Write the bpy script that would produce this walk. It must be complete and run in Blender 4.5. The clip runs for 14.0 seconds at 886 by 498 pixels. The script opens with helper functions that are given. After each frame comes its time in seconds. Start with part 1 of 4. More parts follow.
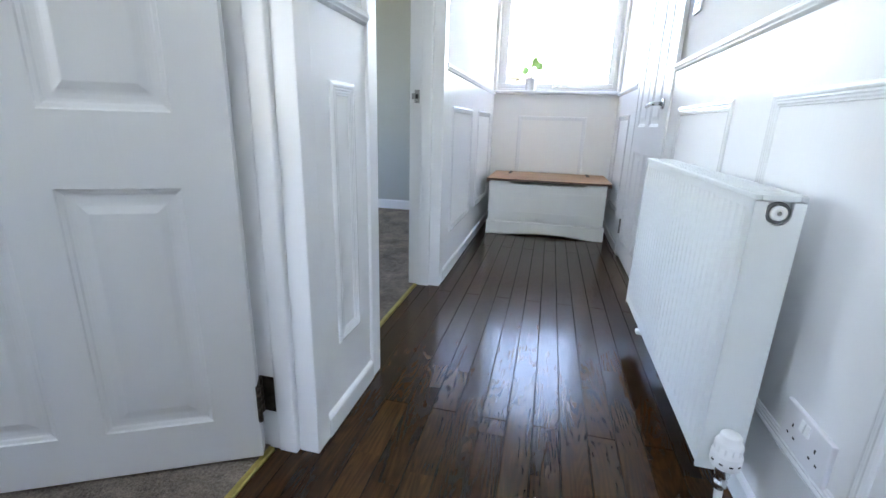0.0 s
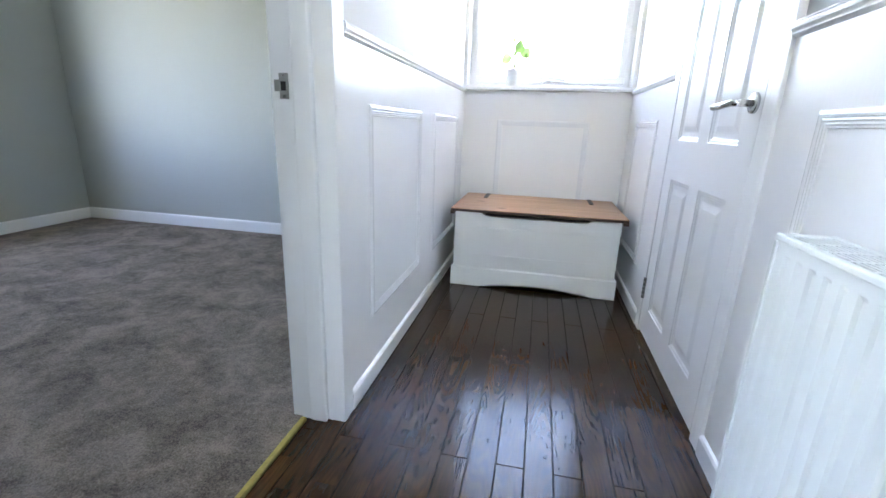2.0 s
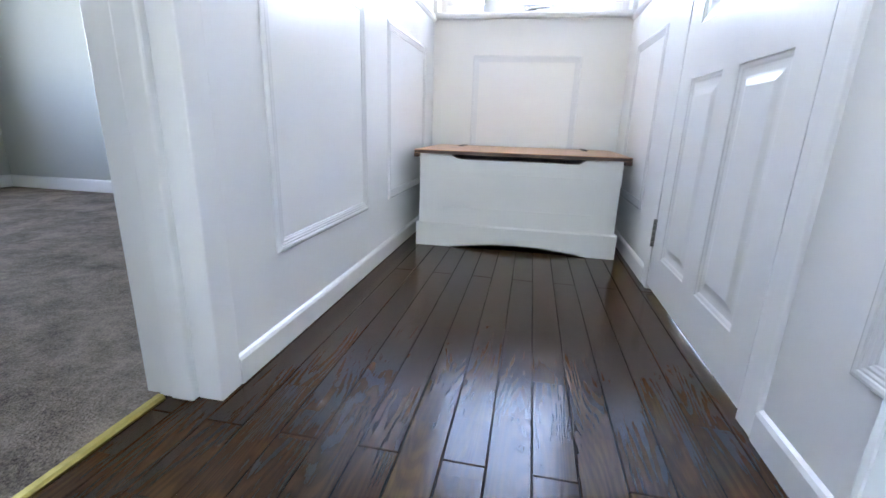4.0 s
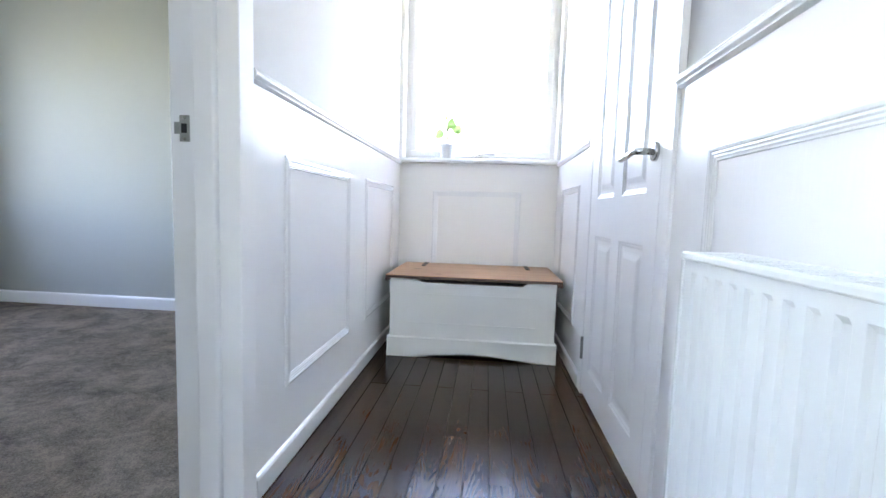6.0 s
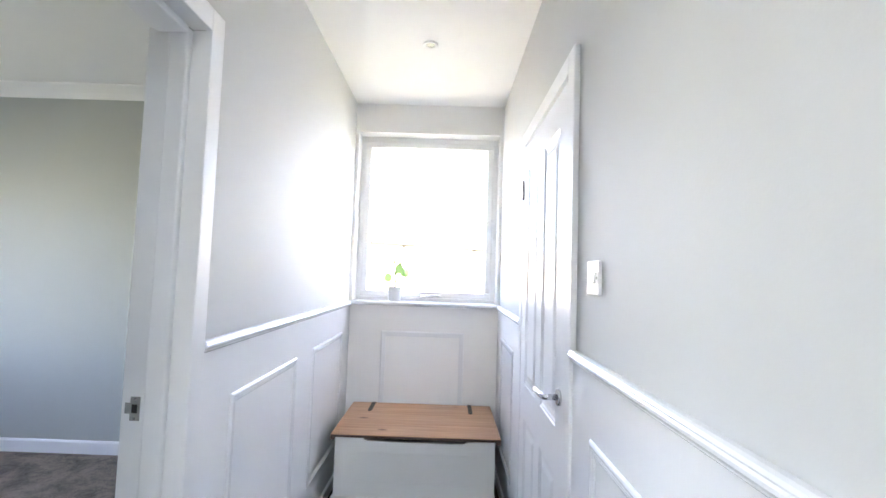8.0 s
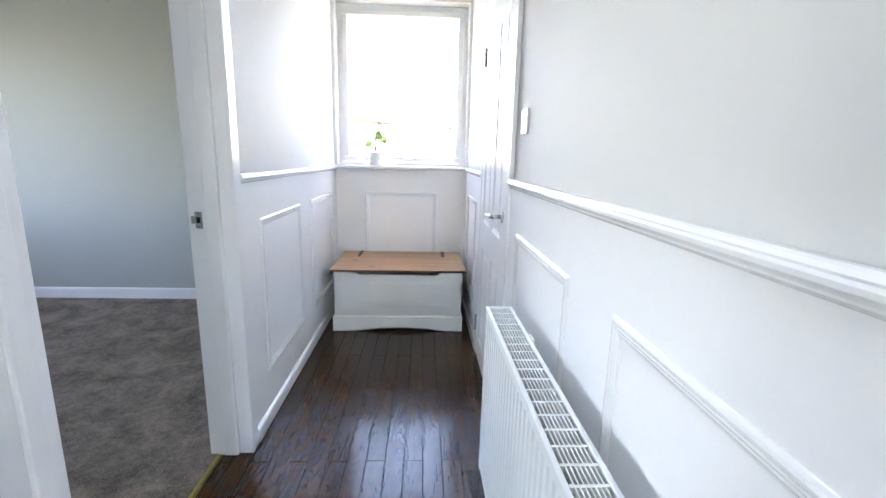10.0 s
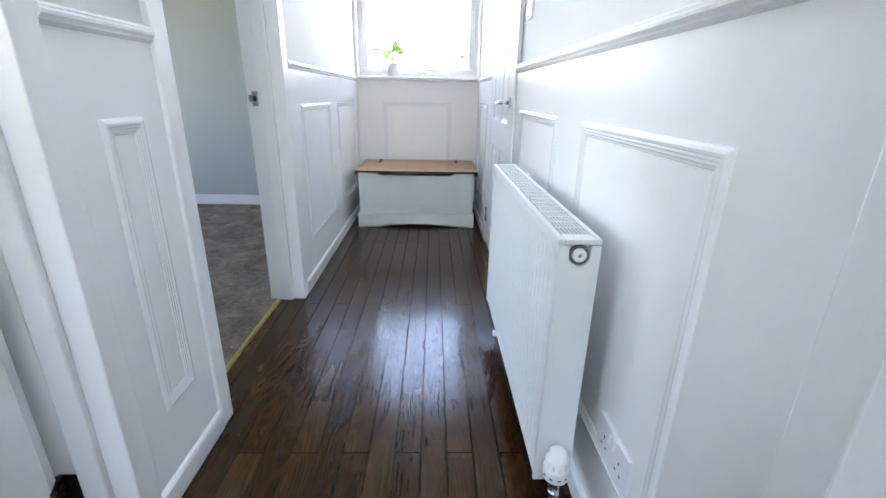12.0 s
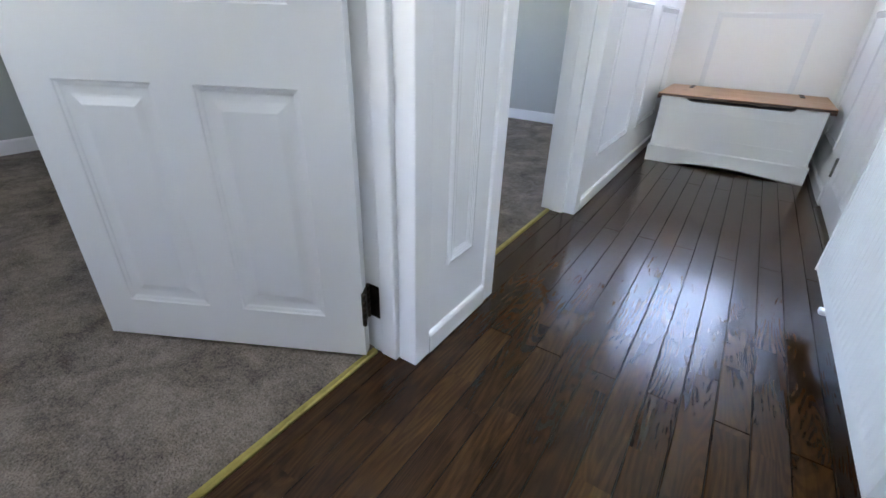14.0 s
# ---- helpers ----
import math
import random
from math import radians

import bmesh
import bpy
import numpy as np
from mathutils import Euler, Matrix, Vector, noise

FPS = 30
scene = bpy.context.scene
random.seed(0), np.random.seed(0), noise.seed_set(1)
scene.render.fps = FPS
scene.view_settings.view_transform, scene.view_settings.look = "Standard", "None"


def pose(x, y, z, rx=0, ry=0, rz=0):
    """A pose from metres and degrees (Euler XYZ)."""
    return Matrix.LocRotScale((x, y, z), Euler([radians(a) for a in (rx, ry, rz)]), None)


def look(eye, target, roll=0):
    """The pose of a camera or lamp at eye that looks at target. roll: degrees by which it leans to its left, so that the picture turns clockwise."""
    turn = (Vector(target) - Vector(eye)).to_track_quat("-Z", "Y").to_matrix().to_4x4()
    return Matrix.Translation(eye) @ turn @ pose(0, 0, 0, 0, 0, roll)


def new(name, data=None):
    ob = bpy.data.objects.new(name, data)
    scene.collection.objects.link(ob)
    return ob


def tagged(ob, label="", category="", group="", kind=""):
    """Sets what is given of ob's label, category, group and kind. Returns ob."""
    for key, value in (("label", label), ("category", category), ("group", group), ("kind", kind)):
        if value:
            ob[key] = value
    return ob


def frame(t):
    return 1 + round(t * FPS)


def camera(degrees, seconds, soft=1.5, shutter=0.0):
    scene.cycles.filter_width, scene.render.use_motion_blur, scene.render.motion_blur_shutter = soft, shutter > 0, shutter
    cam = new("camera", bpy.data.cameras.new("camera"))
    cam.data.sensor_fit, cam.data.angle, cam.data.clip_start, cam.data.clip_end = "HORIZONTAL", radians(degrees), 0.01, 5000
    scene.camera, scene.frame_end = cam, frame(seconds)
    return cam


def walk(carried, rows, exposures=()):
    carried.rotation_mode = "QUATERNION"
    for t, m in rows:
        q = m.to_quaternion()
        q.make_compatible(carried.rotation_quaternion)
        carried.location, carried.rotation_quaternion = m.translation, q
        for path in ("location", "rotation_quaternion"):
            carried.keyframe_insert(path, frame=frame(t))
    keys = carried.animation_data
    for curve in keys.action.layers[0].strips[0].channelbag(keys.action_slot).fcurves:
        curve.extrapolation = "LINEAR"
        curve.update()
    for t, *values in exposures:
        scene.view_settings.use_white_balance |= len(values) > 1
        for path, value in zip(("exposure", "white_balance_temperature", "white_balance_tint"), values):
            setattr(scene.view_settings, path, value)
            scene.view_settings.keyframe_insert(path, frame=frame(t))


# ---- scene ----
cam = camera(90.9, 14.0)
PATH = [
    (0, (0.525, -4.142, 0.859), (0.089, -2.271, 0.305), 1.7),
    (0.5, (0.49, -3.881, 0.867), (0.037, -2.013, 0.313), 2.0),
    (1, (0.499, -3.611, 0.882), (0.051, -1.744, 0.322), 2.1),
    (1.5, (0.508, -3.329, 0.892), (0.092, -1.452, 0.342), 2.0),
    (2, (0.513, -3.036, 0.901), (0.121, -1.153, 0.352), 2.0),
    (2.2, (0.529, -2.936, 0.891), (0.142, -1.054, 0.335), 2.2),
    (2.5, (0.549, -2.793, 0.859), (0.166, -0.911, 0.301), 2.1),
    (3, (0.58, -2.591, 0.712), (0.197, -0.714, 0.139), 2.0),
    (3.2, (0.571, -2.543, 0.623), (0.2, -0.662, 0.055), 2.1),
    (5.3, (0.604, -2.933, 0.546), (0.27, -1.008, 0.119), 1.2),
    (5.5, (0.587, -2.954, 0.606), (0.289, -1.007, 0.256), 1.6),
    (6, (0.592, -2.969, 0.801), (0.397, -0.986, 0.631), 1.7),
    (6.5, (0.602, -3.004, 1.027), (0.494, -1.008, 0.951), 1.8),
    (7, (0.606, -3.023, 1.285), (0.552, -1.025, 1.366), 1.9),
    (7.2, (0.615, -3.03, 1.359), (0.571, -1.035, 1.49), 1.9),
    (9.3, (0.722, -3.414, 1.322), (0.788, -1.419, 1.19), 1.6),
    (9.5, (0.719, -3.456, 1.29), (0.805, -1.47, 1.069), 1.5),
    (10, (0.688, -3.608, 1.228), (0.786, -1.653, 0.818), 1.4),
    (10.5, (0.682, -3.756, 1.189), (0.789, -1.828, 0.667), 1.4),
    (11, (0.684, -3.836, 1.143), (0.78, -1.915, 0.594), 1.3),
    (11.5, (0.674, -3.928, 1.068), (0.751, -2.005, 0.523), 1.3),
    (12, (0.654, -4.029, 1.012), (0.705, -2.144, 0.345), 1.1),
    (12.5, (0.622, -4.095, 0.962), (0.636, -2.298, 0.084), 1.0),
    (13, (0.605, -4.098, 0.924), (0.512, -2.331, -0.008), 1.2),
    (13.5, (0.594, -4.02, 0.884), (0.177, -2.301, -0.051), 1.6),
    (14, (0.55, -4.002, 0.85), (-0.411, -2.518, -0.086), 1.8),
]
EXPOSURE, KELVIN, TINT = 5.75, 7250, 17
walk(cam, [(t, look(eye, target, roll)) for t, eye, target, roll in PATH],
     [(t, EXPOSURE + more, KELVIN + warm, TINT + pink) for t, more, warm, pink in
      ((0, -0.08, -50, 0), (1.5, 0.07, -50, 0), (3.0, 0.30, 100, 2), (5.5, 0.24, 0, 1), (7.0, 0.06, 150, 5), (9.5, -0.05, 150, 4), (11.0, 0.0, 100, 2), (12.5, -0.03, 50, 0), (13.0, -0.02, 50, 0), (14.0, 0.03, 150, 2))])


# ---- world and sun ----
SUN_ELEVATION, SUN_TURN = radians(48), radians(100)
world = bpy.data.worlds.new("world")
scene.world = world
world.use_nodes = True
wn, wl = world.node_tree.nodes, world.node_tree.links
sky = wn.new("ShaderNodeTexSky")
sky.sky_type, sky.sun_disc = "NISHITA", False
sky.sun_elevation, sky.sun_rotation = SUN_ELEVATION, SUN_TURN
sky.air_density, sky.dust_density = 1.0, 2.0
wl.new(sky.outputs[0], wn["Background"].inputs[0])
wn["Background"].inputs[1].default_value = 0.12
sun_data = bpy.data.lights.new("sun", "SUN")
sun_data.energy, sun_data.angle, sun_data.color = 3.0, radians(0.5), (1.0, 0.95, 0.88)
sun = new("sun", sun_data)
sun.matrix_world = look((math.sin(SUN_TURN) * 10, math.cos(SUN_TURN) * 10, 10 * math.tan(SUN_ELEVATION)), (0, 0, 0))


TOP_FILL = -3.62      # its middle along the hall
# fill light added at the unseen far end of the hall
far = bpy.data.lights.new("far_end_fill", "AREA")
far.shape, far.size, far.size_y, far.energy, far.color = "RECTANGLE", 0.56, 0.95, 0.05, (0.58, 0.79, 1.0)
new("far_end_fill", far).matrix_world = look((0.52, -8.53, 1.65), (0.52, 0, 1.65))
# fill light added overhead, out of view, over the start of the walk
day = bpy.data.lights.new("overhead_fill", "AREA")
day.shape, day.size, day.size_y, day.energy, day.color = "RECTANGLE", 0.60, 1.20, 0.31, (0.66, 0.83, 1.0)
# the second room's south lamp is added fill for its door and carpet
for name, eye, aim, wide, power in (("room_window_daylight", (-3.42, -1.285, 1.50), (0, -1.285, 1.50), 1.23, 0.09), ("second_room_south_fill", (-1.85, -6.04, 1.50), (-1.85, 0, 1.50), 0.55, 0.08), ("second_room_side_daylight", (-3.42, -5.25, 1.50), (0, -5.25, 1.50), 0.65, 0.09)):
    room_day = bpy.data.lights.new(name, "AREA")
    room_day.shape, room_day.size, room_day.size_y, room_day.energy, room_day.color = "RECTANGLE", wide, 1.15, power, (0.92, 0.95, 1.0)
    new(name, room_day).matrix_world = look(eye, aim)
new("overhead_fill", day).matrix_world = pose(0.50, TOP_FILL, 2.66)


# ---- materials ----
def nodes_of(name):
    mat = bpy.data.materials.new(name)
    mat.use_nodes = True
    nt = mat.node_tree
    return mat, nt.nodes, nt.links, nt.nodes["Principled BSDF"]


def math_node(nodes, links, op, a, b=None, c=None):
    n = nodes.new("ShaderNodeMath")
    n.operation = op
    for i, v in enumerate((a, b, c)):
        if v is None:
            continue
        if isinstance(v, (int, float)):
            n.inputs[i].default_value = v
        else:
            links.new(v, n.inputs[i])
    return n.outputs[0]


def noise_node(nodes, links, vector, scale, detail=4, rough=0.55, distort=0.0):
    n = nodes.new("ShaderNodeTexNoise")
    n.inputs["Scale"].default_value, n.inputs["Detail"].default_value = scale, detail
    n.inputs["Roughness"].default_value, n.inputs["Distortion"].default_value = rough, distort
    links.new(vector, n.inputs["Vector"])
    return n.outputs[0]


def ramp_node(nodes, links, value, stops):
    n = nodes.new("ShaderNodeValToRGB")
    els = n.color_ramp.elements
    while len(els) < len(stops):
        els.new(0.5)
    for el, (pos, col) in zip(els, stops):
        el.position, el.color = pos, (*col, 1)
    links.new(value, n.inputs[0])
    return n.outputs[0]


def coords(nodes, links, scale=(1, 1, 1), kind="Object"):
    tc = nodes.new("ShaderNodeTexCoord")
    mp = nodes.new("ShaderNodeMapping")
    mp.inputs["Scale"].default_value = scale
    links.new(tc.outputs[kind], mp.inputs[0])
    return mp.outputs[0]


def bump(nodes, links, bsdf, height, strength, distance):
    b = nodes.new("ShaderNodeBump")
    b.inputs["Strength"].default_value, b.inputs["Distance"].default_value = strength, distance
    links.new(height, b.inputs["Height"])
    links.new(b.outputs[0], bsdf.inputs["Normal"])


def painted(name, col, rough, var=0.03, grain=0.0006, streak=(1, 1, 1), coarse=3.0, fine=180):
    """Paint with soft tonal drift and a fine brushed or rolled relief."""
    mat, n, l, b = nodes_of(name)
    v = coords(n, l)
    vs = coords(n, l, streak)
    big = noise_node(n, l, v, coarse, 3)
    small = noise_node(n, l, vs, fine, 3)
    lo, hi = [c * (1 - var) for c in col], [min(1, c * (1 + var)) for c in col]
    l.new(ramp_node(n, l, big, [(0.15, lo), (0.85, hi)]), b.inputs["Base Color"])
    l.new(math_node(n, l, "MULTIPLY_ADD", big, 0.05, rough - 0.025), b.inputs["Roughness"])
    bump(n, l, b, small, 0.35, grain)
    return mat


M_GLOSS = painted("white_satinwood", (0.875, 0.88, 0.89), 0.30, 0.02, 0.0007, (1, 1, 0.08), 2.5, 120)
M_MOULD = painted("white_gloss_moulding", (0.86, 0.865, 0.875), 0.26, 0.02, 0.0004)
M_PLASTER = painted("pale_grey_emulsion", (0.62, 0.625, 0.62), 0.62, 0.02, 0.0008, (1, 1, 1), 1.5, 140)
M_END = painted("off_white_emulsion", (0.89, 0.882, 0.872), 0.5, 0.02, 0.0007, (1, 1, 1), 1.5, 140)
M_CEIL = painted("ceiling_white", (0.88, 0.88, 0.88), 0.75, 0.015, 0.0008)
M_ROOM = painted("grey_blue_emulsion", (0.43, 0.452, 0.438), 0.7, 0.03, 0.0008, (1, 1, 1), 1.2, 140)
M_UPVC = painted("white_plastic", (0.87, 0.875, 0.88), 0.28, 0.01, 0.0002)
M_RAD = painted("white_enamel", (0.75, 0.775, 0.77), 0.42, 0.015, 0.0002, (1, 1, 1), 4, 260)
M_SOCKET = painted("white_moulded_plastic", (0.80, 0.79, 0.82), 0.3, 0.01, 0.0001)
M_ZINC = painted("dull_zinc_ring", (0.13, 0.135, 0.14), 0.4, 0.05)
M_CREAM = painted("cream_painted_wood", (0.79, 0.785, 0.75), 0.42, 0.02, 0.0003, (0.2, 1, 1), 4, 90)
# near black: painted shade of small holes, also dial marks and other dark parts
M_DARK = painted("dark_shade_and_print", (0.015, 0.013, 0.012), 0.8, 0.1)
M_POT = painted("white_ceramic", (0.8, 0.8, 0.8), 0.25, 0.02, 0.0003)
M_SOIL = painted("soil", (0.05, 0.035, 0.025), 0.95, 0.3, 0.003, (1, 1, 1), 60, 300)
M_RENDER = painted("cream_render", (0.62, 0.6, 0.55), 0.9, 0.06, 0.004, (1, 1, 1), 1.2, 60)
M_ROOF = painted("brown_roof", (0.10, 0.075, 0.06), 0.9, 0.2, 0.01, (1, 1, 1), 2, 30)
M_GUTTER = painted("weathered_gutter", (0.06, 0.055, 0.05), 0.9, 0.1)
M_GUTTER.node_tree.nodes["Principled BSDF"].inputs["Specular IOR Level"].default_value = 0.0


def metal(name, col, rough, stain=0.1):
    mat, n, l, b = nodes_of(name)
    v = coords(n, l)
    big = noise_node(n, l, v, 40, 4)
    l.new(ramp_node(n, l, big, [(0.3, [c * (1 - stain) for c in col]), (0.7, col)]), b.inputs["Base Color"])
    b.inputs["Metallic"].default_value = 1
    l.new(math_node(n, l, "MULTIPLY_ADD", big, 0.15, rough), b.inputs["Roughness"])
    bump(n, l, b, noise_node(n, l, coords(n, l, (1, 0.1, 1)), 600, 2), 0.2, 0.0002)
    return mat


M_CHROME = metal("brushed_chrome", (0.62, 0.62, 0.62), 0.18)
M_BRASS = metal("brass_strip", (0.62, 0.50, 0.16), 0.28, 0.25)
M_OLDIRON = metal("aged_dark_hinge", (0.10, 0.085, 0.07), 0.38, 0.5)
M_STEEL = metal("worn_steel", (0.42, 0.42, 0.41), 0.35, 0.3)


def floor_wood():
    """Dark stained hand-scraped oak: each board has shorter lengths of its own tone, long grain, open pores and scraped hollows."""
    mat, n, l, b = nodes_of("dark_oak_boards")
    info = n.new("ShaderNodeObjectInfo")
    tc = n.new("ShaderNodeTexCoord")
    sep = n.new("ShaderNodeSeparateXYZ")
    l.new(tc.outputs["Object"], sep.inputs[0])
    shift = math_node(n, l, "MULTIPLY", info.outputs["Random"], 37.0)
    seg = math_node(n, l, "FLOOR", math_node(n, l, "DIVIDE", math_node(n, l, "ADD", sep.outputs[1], shift), 0.43))
    wn_ = n.new("ShaderNodeTexWhiteNoise")
    wn_.noise_dimensions = "2D"
    cmb0 = n.new("ShaderNodeCombineXYZ")
    l.new(seg, cmb0.inputs[0]); l.new(shift, cmb0.inputs[1])
    l.new(cmb0.outputs[0], wn_.inputs["Vector"])
    tone = math_node(n, l, "MULTIPLY_ADD", wn_.outputs["Value"], 0.35, math_node(n, l, "MULTIPLY", info.outputs["Random"], 0.65))
    cmb = n.new("ShaderNodeCombineXYZ")
    l.new(sep.outputs[0], cmb.inputs[0])
    l.new(math_node(n, l, "MULTIPLY_ADD", shift, 3.1, sep.outputs[1]), cmb.inputs[1])
    l.new(math_node(n, l, "MULTIPLY", tone, 9.0), cmb.inputs[2])

    def mapped(scale):
        m = n.new("ShaderNodeMapping")
        m.inputs["Scale"].default_value = scale
        l.new(cmb.outputs[0], m.inputs[0])
        return m.outputs[0]

    grain = noise_node(n, l, mapped((46, 3.2, 1)), 1.0, 6, 0.62, 1.6)
    pores = noise_node(n, l, mapped((170, 10, 1)), 1.0, 3, 0.6, 0.6)
    # cathedral figure: contour lines of a long soft noise, like the growth rings cut by the board
    field = noise_node(n, l, mapped((8.0, 0.9, 1)), 1.0, 1.5, 0.4, 0.3)
    rings = math_node(n, l, "MULTIPLY_ADD", math_node(n, l, "SINE", math_node(n, l, "MULTIPLY", field, 190.0)), 0.5, 0.5)
    rings = math_node(n, l, "MULTIPLY", rings, math_node(n, l, "MULTIPLY_ADD", grain, 0.8, 0.6))
    blot = noise_node(n, l, mapped((15, 4.5, 1)), 1.0, 4, 0.55, 0.5)
    base = ramp_node(n, l, tone, [(0.1, (0.034, 0.0138, 0.0046)), (0.5, (0.046, 0.0190, 0.0060)), (0.9, (0.061, 0.0258, 0.0080))])

    def mult(col, fac, lo, hi):
        mx = n.new("ShaderNodeMix")
        mx.data_type, mx.blend_type = "RGBA", "MULTIPLY"
        mx.inputs["Factor"].default_value = 1.0
        l.new(col, mx.inputs[6])
        l.new(ramp_node(n, l, fac, [(0.25, (lo,) * 3), (0.75, (hi,) * 3)]), mx.inputs[7])
        return mx.outputs[2]

    col = mult(base, grain, 0.8, 1.22)
    col = mult(col, rings, 0.80, 1.08)
    col = mult(col, blot, 0.50, 1.40)
    col = mult(col, pores, 0.68, 1.22)
    l.new(col, b.inputs["Base Color"])
    l.new(math_node(n, l, "MULTIPLY_ADD", blot, 0.08, 0.145), b.inputs["Roughness"])
    scrape = noise_node(n, l, mapped((22, 5.0, 1)), 1.0, 2, 0.45, 0.4)
    ripple = noise_node(n, l, mapped((85, 38, 1)), 1.0, 2, 0.5, 0.3)
    h = math_node(n, l, "MULTIPLY", scrape, 0.50)
    h = math_node(n, l, "MULTIPLY_ADD", ripple, 0.38, h)
    h = math_node(n, l, "MULTIPLY_ADD", pores, 0.12, h)
    bump(n, l, b, h, 0.5, 0.0010)
    b.inputs["Specular IOR Level"].default_value = 0.31
    return mat


M_FLOOR = floor_wood()


def pine_wood(name, lo, hi, rough, knots=True):
    mat, n, l, b = nodes_of(name)
    v = coords(n, l, (1.1, 26, 26))
    g = noise_node(n, l, v, 1.6, 6, 0.6, 0.9)
    fine = noise_node(n, l, coords(n, l, (6, 190, 190)), 1.0, 3)
    big = noise_node(n, l, coords(n, l, (1, 5, 5)), 1.0, 3)
    tone = math_node(n, l, "ADD", math_node(n, l, "MULTIPLY", g, 0.6), math_node(n, l, "MULTIPLY_ADD", fine, 0.2, math_node(n, l, "MULTIPLY", big, 0.3)))
    col = ramp_node(n, l, tone, [(0.38, lo), (0.72, hi)])
    if knots:
        vo = n.new("ShaderNodeTexVoronoi")
        vo.inputs["Scale"].default_value = 1.0
        l.new(coords(n, l, (4.2, 9.5, 9.5)), vo.inputs["Vector"])
        kn = ramp_node(n, l, vo.outputs["Distance"], [(0.07, (0.26, 0.17, 0.13)), (0.15, (1, 1, 1))])
        mx = n.new("ShaderNodeMix")
        mx.data_type, mx.blend_type = "RGBA", "MULTIPLY"
        mx.inputs["Factor"].default_value = 0.9
        l.new(col, mx.inputs[6]); l.new(kn, mx.inputs[7])
        col = mx.outputs[2]
    l.new(col, b.inputs["Base Color"])
    l.new(math_node(n, l, "MULTIPLY_ADD", fine, 0.12, rough), b.inputs["Roughness"])
    bump(n, l, b, fine, 0.25, 0.0005)
    return mat


M_PINE = pine_wood("waxed_pine", (0.40, 0.195, 0.10), (0.65, 0.385, 0.235), 0.34)
M_PINE_DARK = pine_wood("dark_waxed_edge", (0.06, 0.033, 0.024), (0.12, 0.068, 0.05), 0.45, False)


def carpet(name, lo, hi):
    mat, n, l, b = nodes_of(name)
    v = coords(n, l)
    tuft = n.new("ShaderNodeTexVoronoi")
    tuft.inputs["Scale"].default_value = 210
    l.new(v, tuft.inputs["Vector"])
    fleck = noise_node(n, l, v, 150, 3, 0.7)
    nap = noise_node(n, l, v, 34, 5, 0.75, 0.0)
    wide = noise_node(n, l, v, 5.5, 5, 0.6, 0.6)
    t = math_node(n, l, "MULTIPLY_ADD", fleck, 0.8, math_node(n, l, "MULTIPLY_ADD", nap, 0.6, -0.38))
    t = math_node(n, l, "MULTIPLY_ADD", wide, 0.85, math_node(n, l, "ADD", t, -0.15))
    l.new(ramp_node(n, l, t, [(0.38, lo), (0.78, hi)]), b.inputs["Base Color"])
    b.inputs["Roughness"].default_value = 1.0
    b.inputs["Specular IOR Level"].default_value = 0.1
    b.inputs["Sheen Weight"].default_value = 0.05
    h = math_node(n, l, "MULTIPLY_ADD", nap, 0.9, math_node(n, l, "MULTIPLY_ADD", fleck, 1.4, math_node(n, l, "MULTIPLY", tuft.outputs["Distance"], 0.6)))
    bump(n, l, b, h, 0.9, 0.004)
    return mat


M_CARPET = carpet("grey_beige_carpet", (0.092, 0.073, 0.059), (0.31, 0.254, 0.209))


def leaf_mat():
    mat, n, l, b = nodes_of("leaf_green")
    v = coords(n, l)
    l.new(ramp_node(n, l, noise_node(n, l, v, 30, 3), [(0.3, (0.14, 0.27, 0.08)), (0.7, (0.22, 0.37, 0.13))]), b.inputs["Base Color"])
    b.inputs["Roughness"].default_value = 0.6
    b.inputs["Specular IOR Level"].default_value = 0.0
    b.inputs["Transmission Weight"].default_value = 0.0
    b.inputs["Subsurface Weight"].default_value = 0.0
    tr = n.new("ShaderNodeBsdfTranslucent")
    tr.inputs[0].default_value = (0.22, 0.38, 0.13, 1)
    mx = n.new("ShaderNodeMixShader")
    mx.inputs[0].default_value = 0.45
    l.new(b.outputs[0], mx.inputs[1]); l.new(tr.outputs[0], mx.inputs[2])
    l.new(mx.outputs[0], n["Material Output"].inputs[0])
    return mat


M_LEAF = leaf_mat()
M_STEM = painted("stem_green", (0.16, 0.22, 0.08), 0.9, 0.1)
M_STEM.node_tree.nodes["Principled BSDF"].inputs["Specular IOR Level"].default_value = 0.0


def glass_mat():
    mat, n, l, b = nodes_of("clear_glass")
    b.inputs["Base Color"].default_value = (1, 1, 1, 1)
    b.inputs["Roughness"].default_value = 0.0
    b.inputs["Transmission Weight"].default_value = 1.0
    b.inputs["IOR"].default_value = 1.45
    return mat


M_GLASS = glass_mat()


def ground_mat():
    mat, n, l, b = nodes_of("grass_ground")
    v = coords(n, l)
    l.new(ramp_node(n, l, noise_node(n, l, v, 3, 6), [(0.3, (0.09, 0.10, 0.06)), (0.7, (0.17, 0.18, 0.12))]), b.inputs["Base Color"])
    b.inputs["Roughness"].default_value = 0.95
    bump(n, l, b, noise_node(n, l, v, 60, 3), 0.8, 0.02)
    return mat


M_GROUND = ground_mat()
M_TILE = painted("roof_covering", (0.2, 0.19, 0.18), 0.9, 0.2, 0.01)


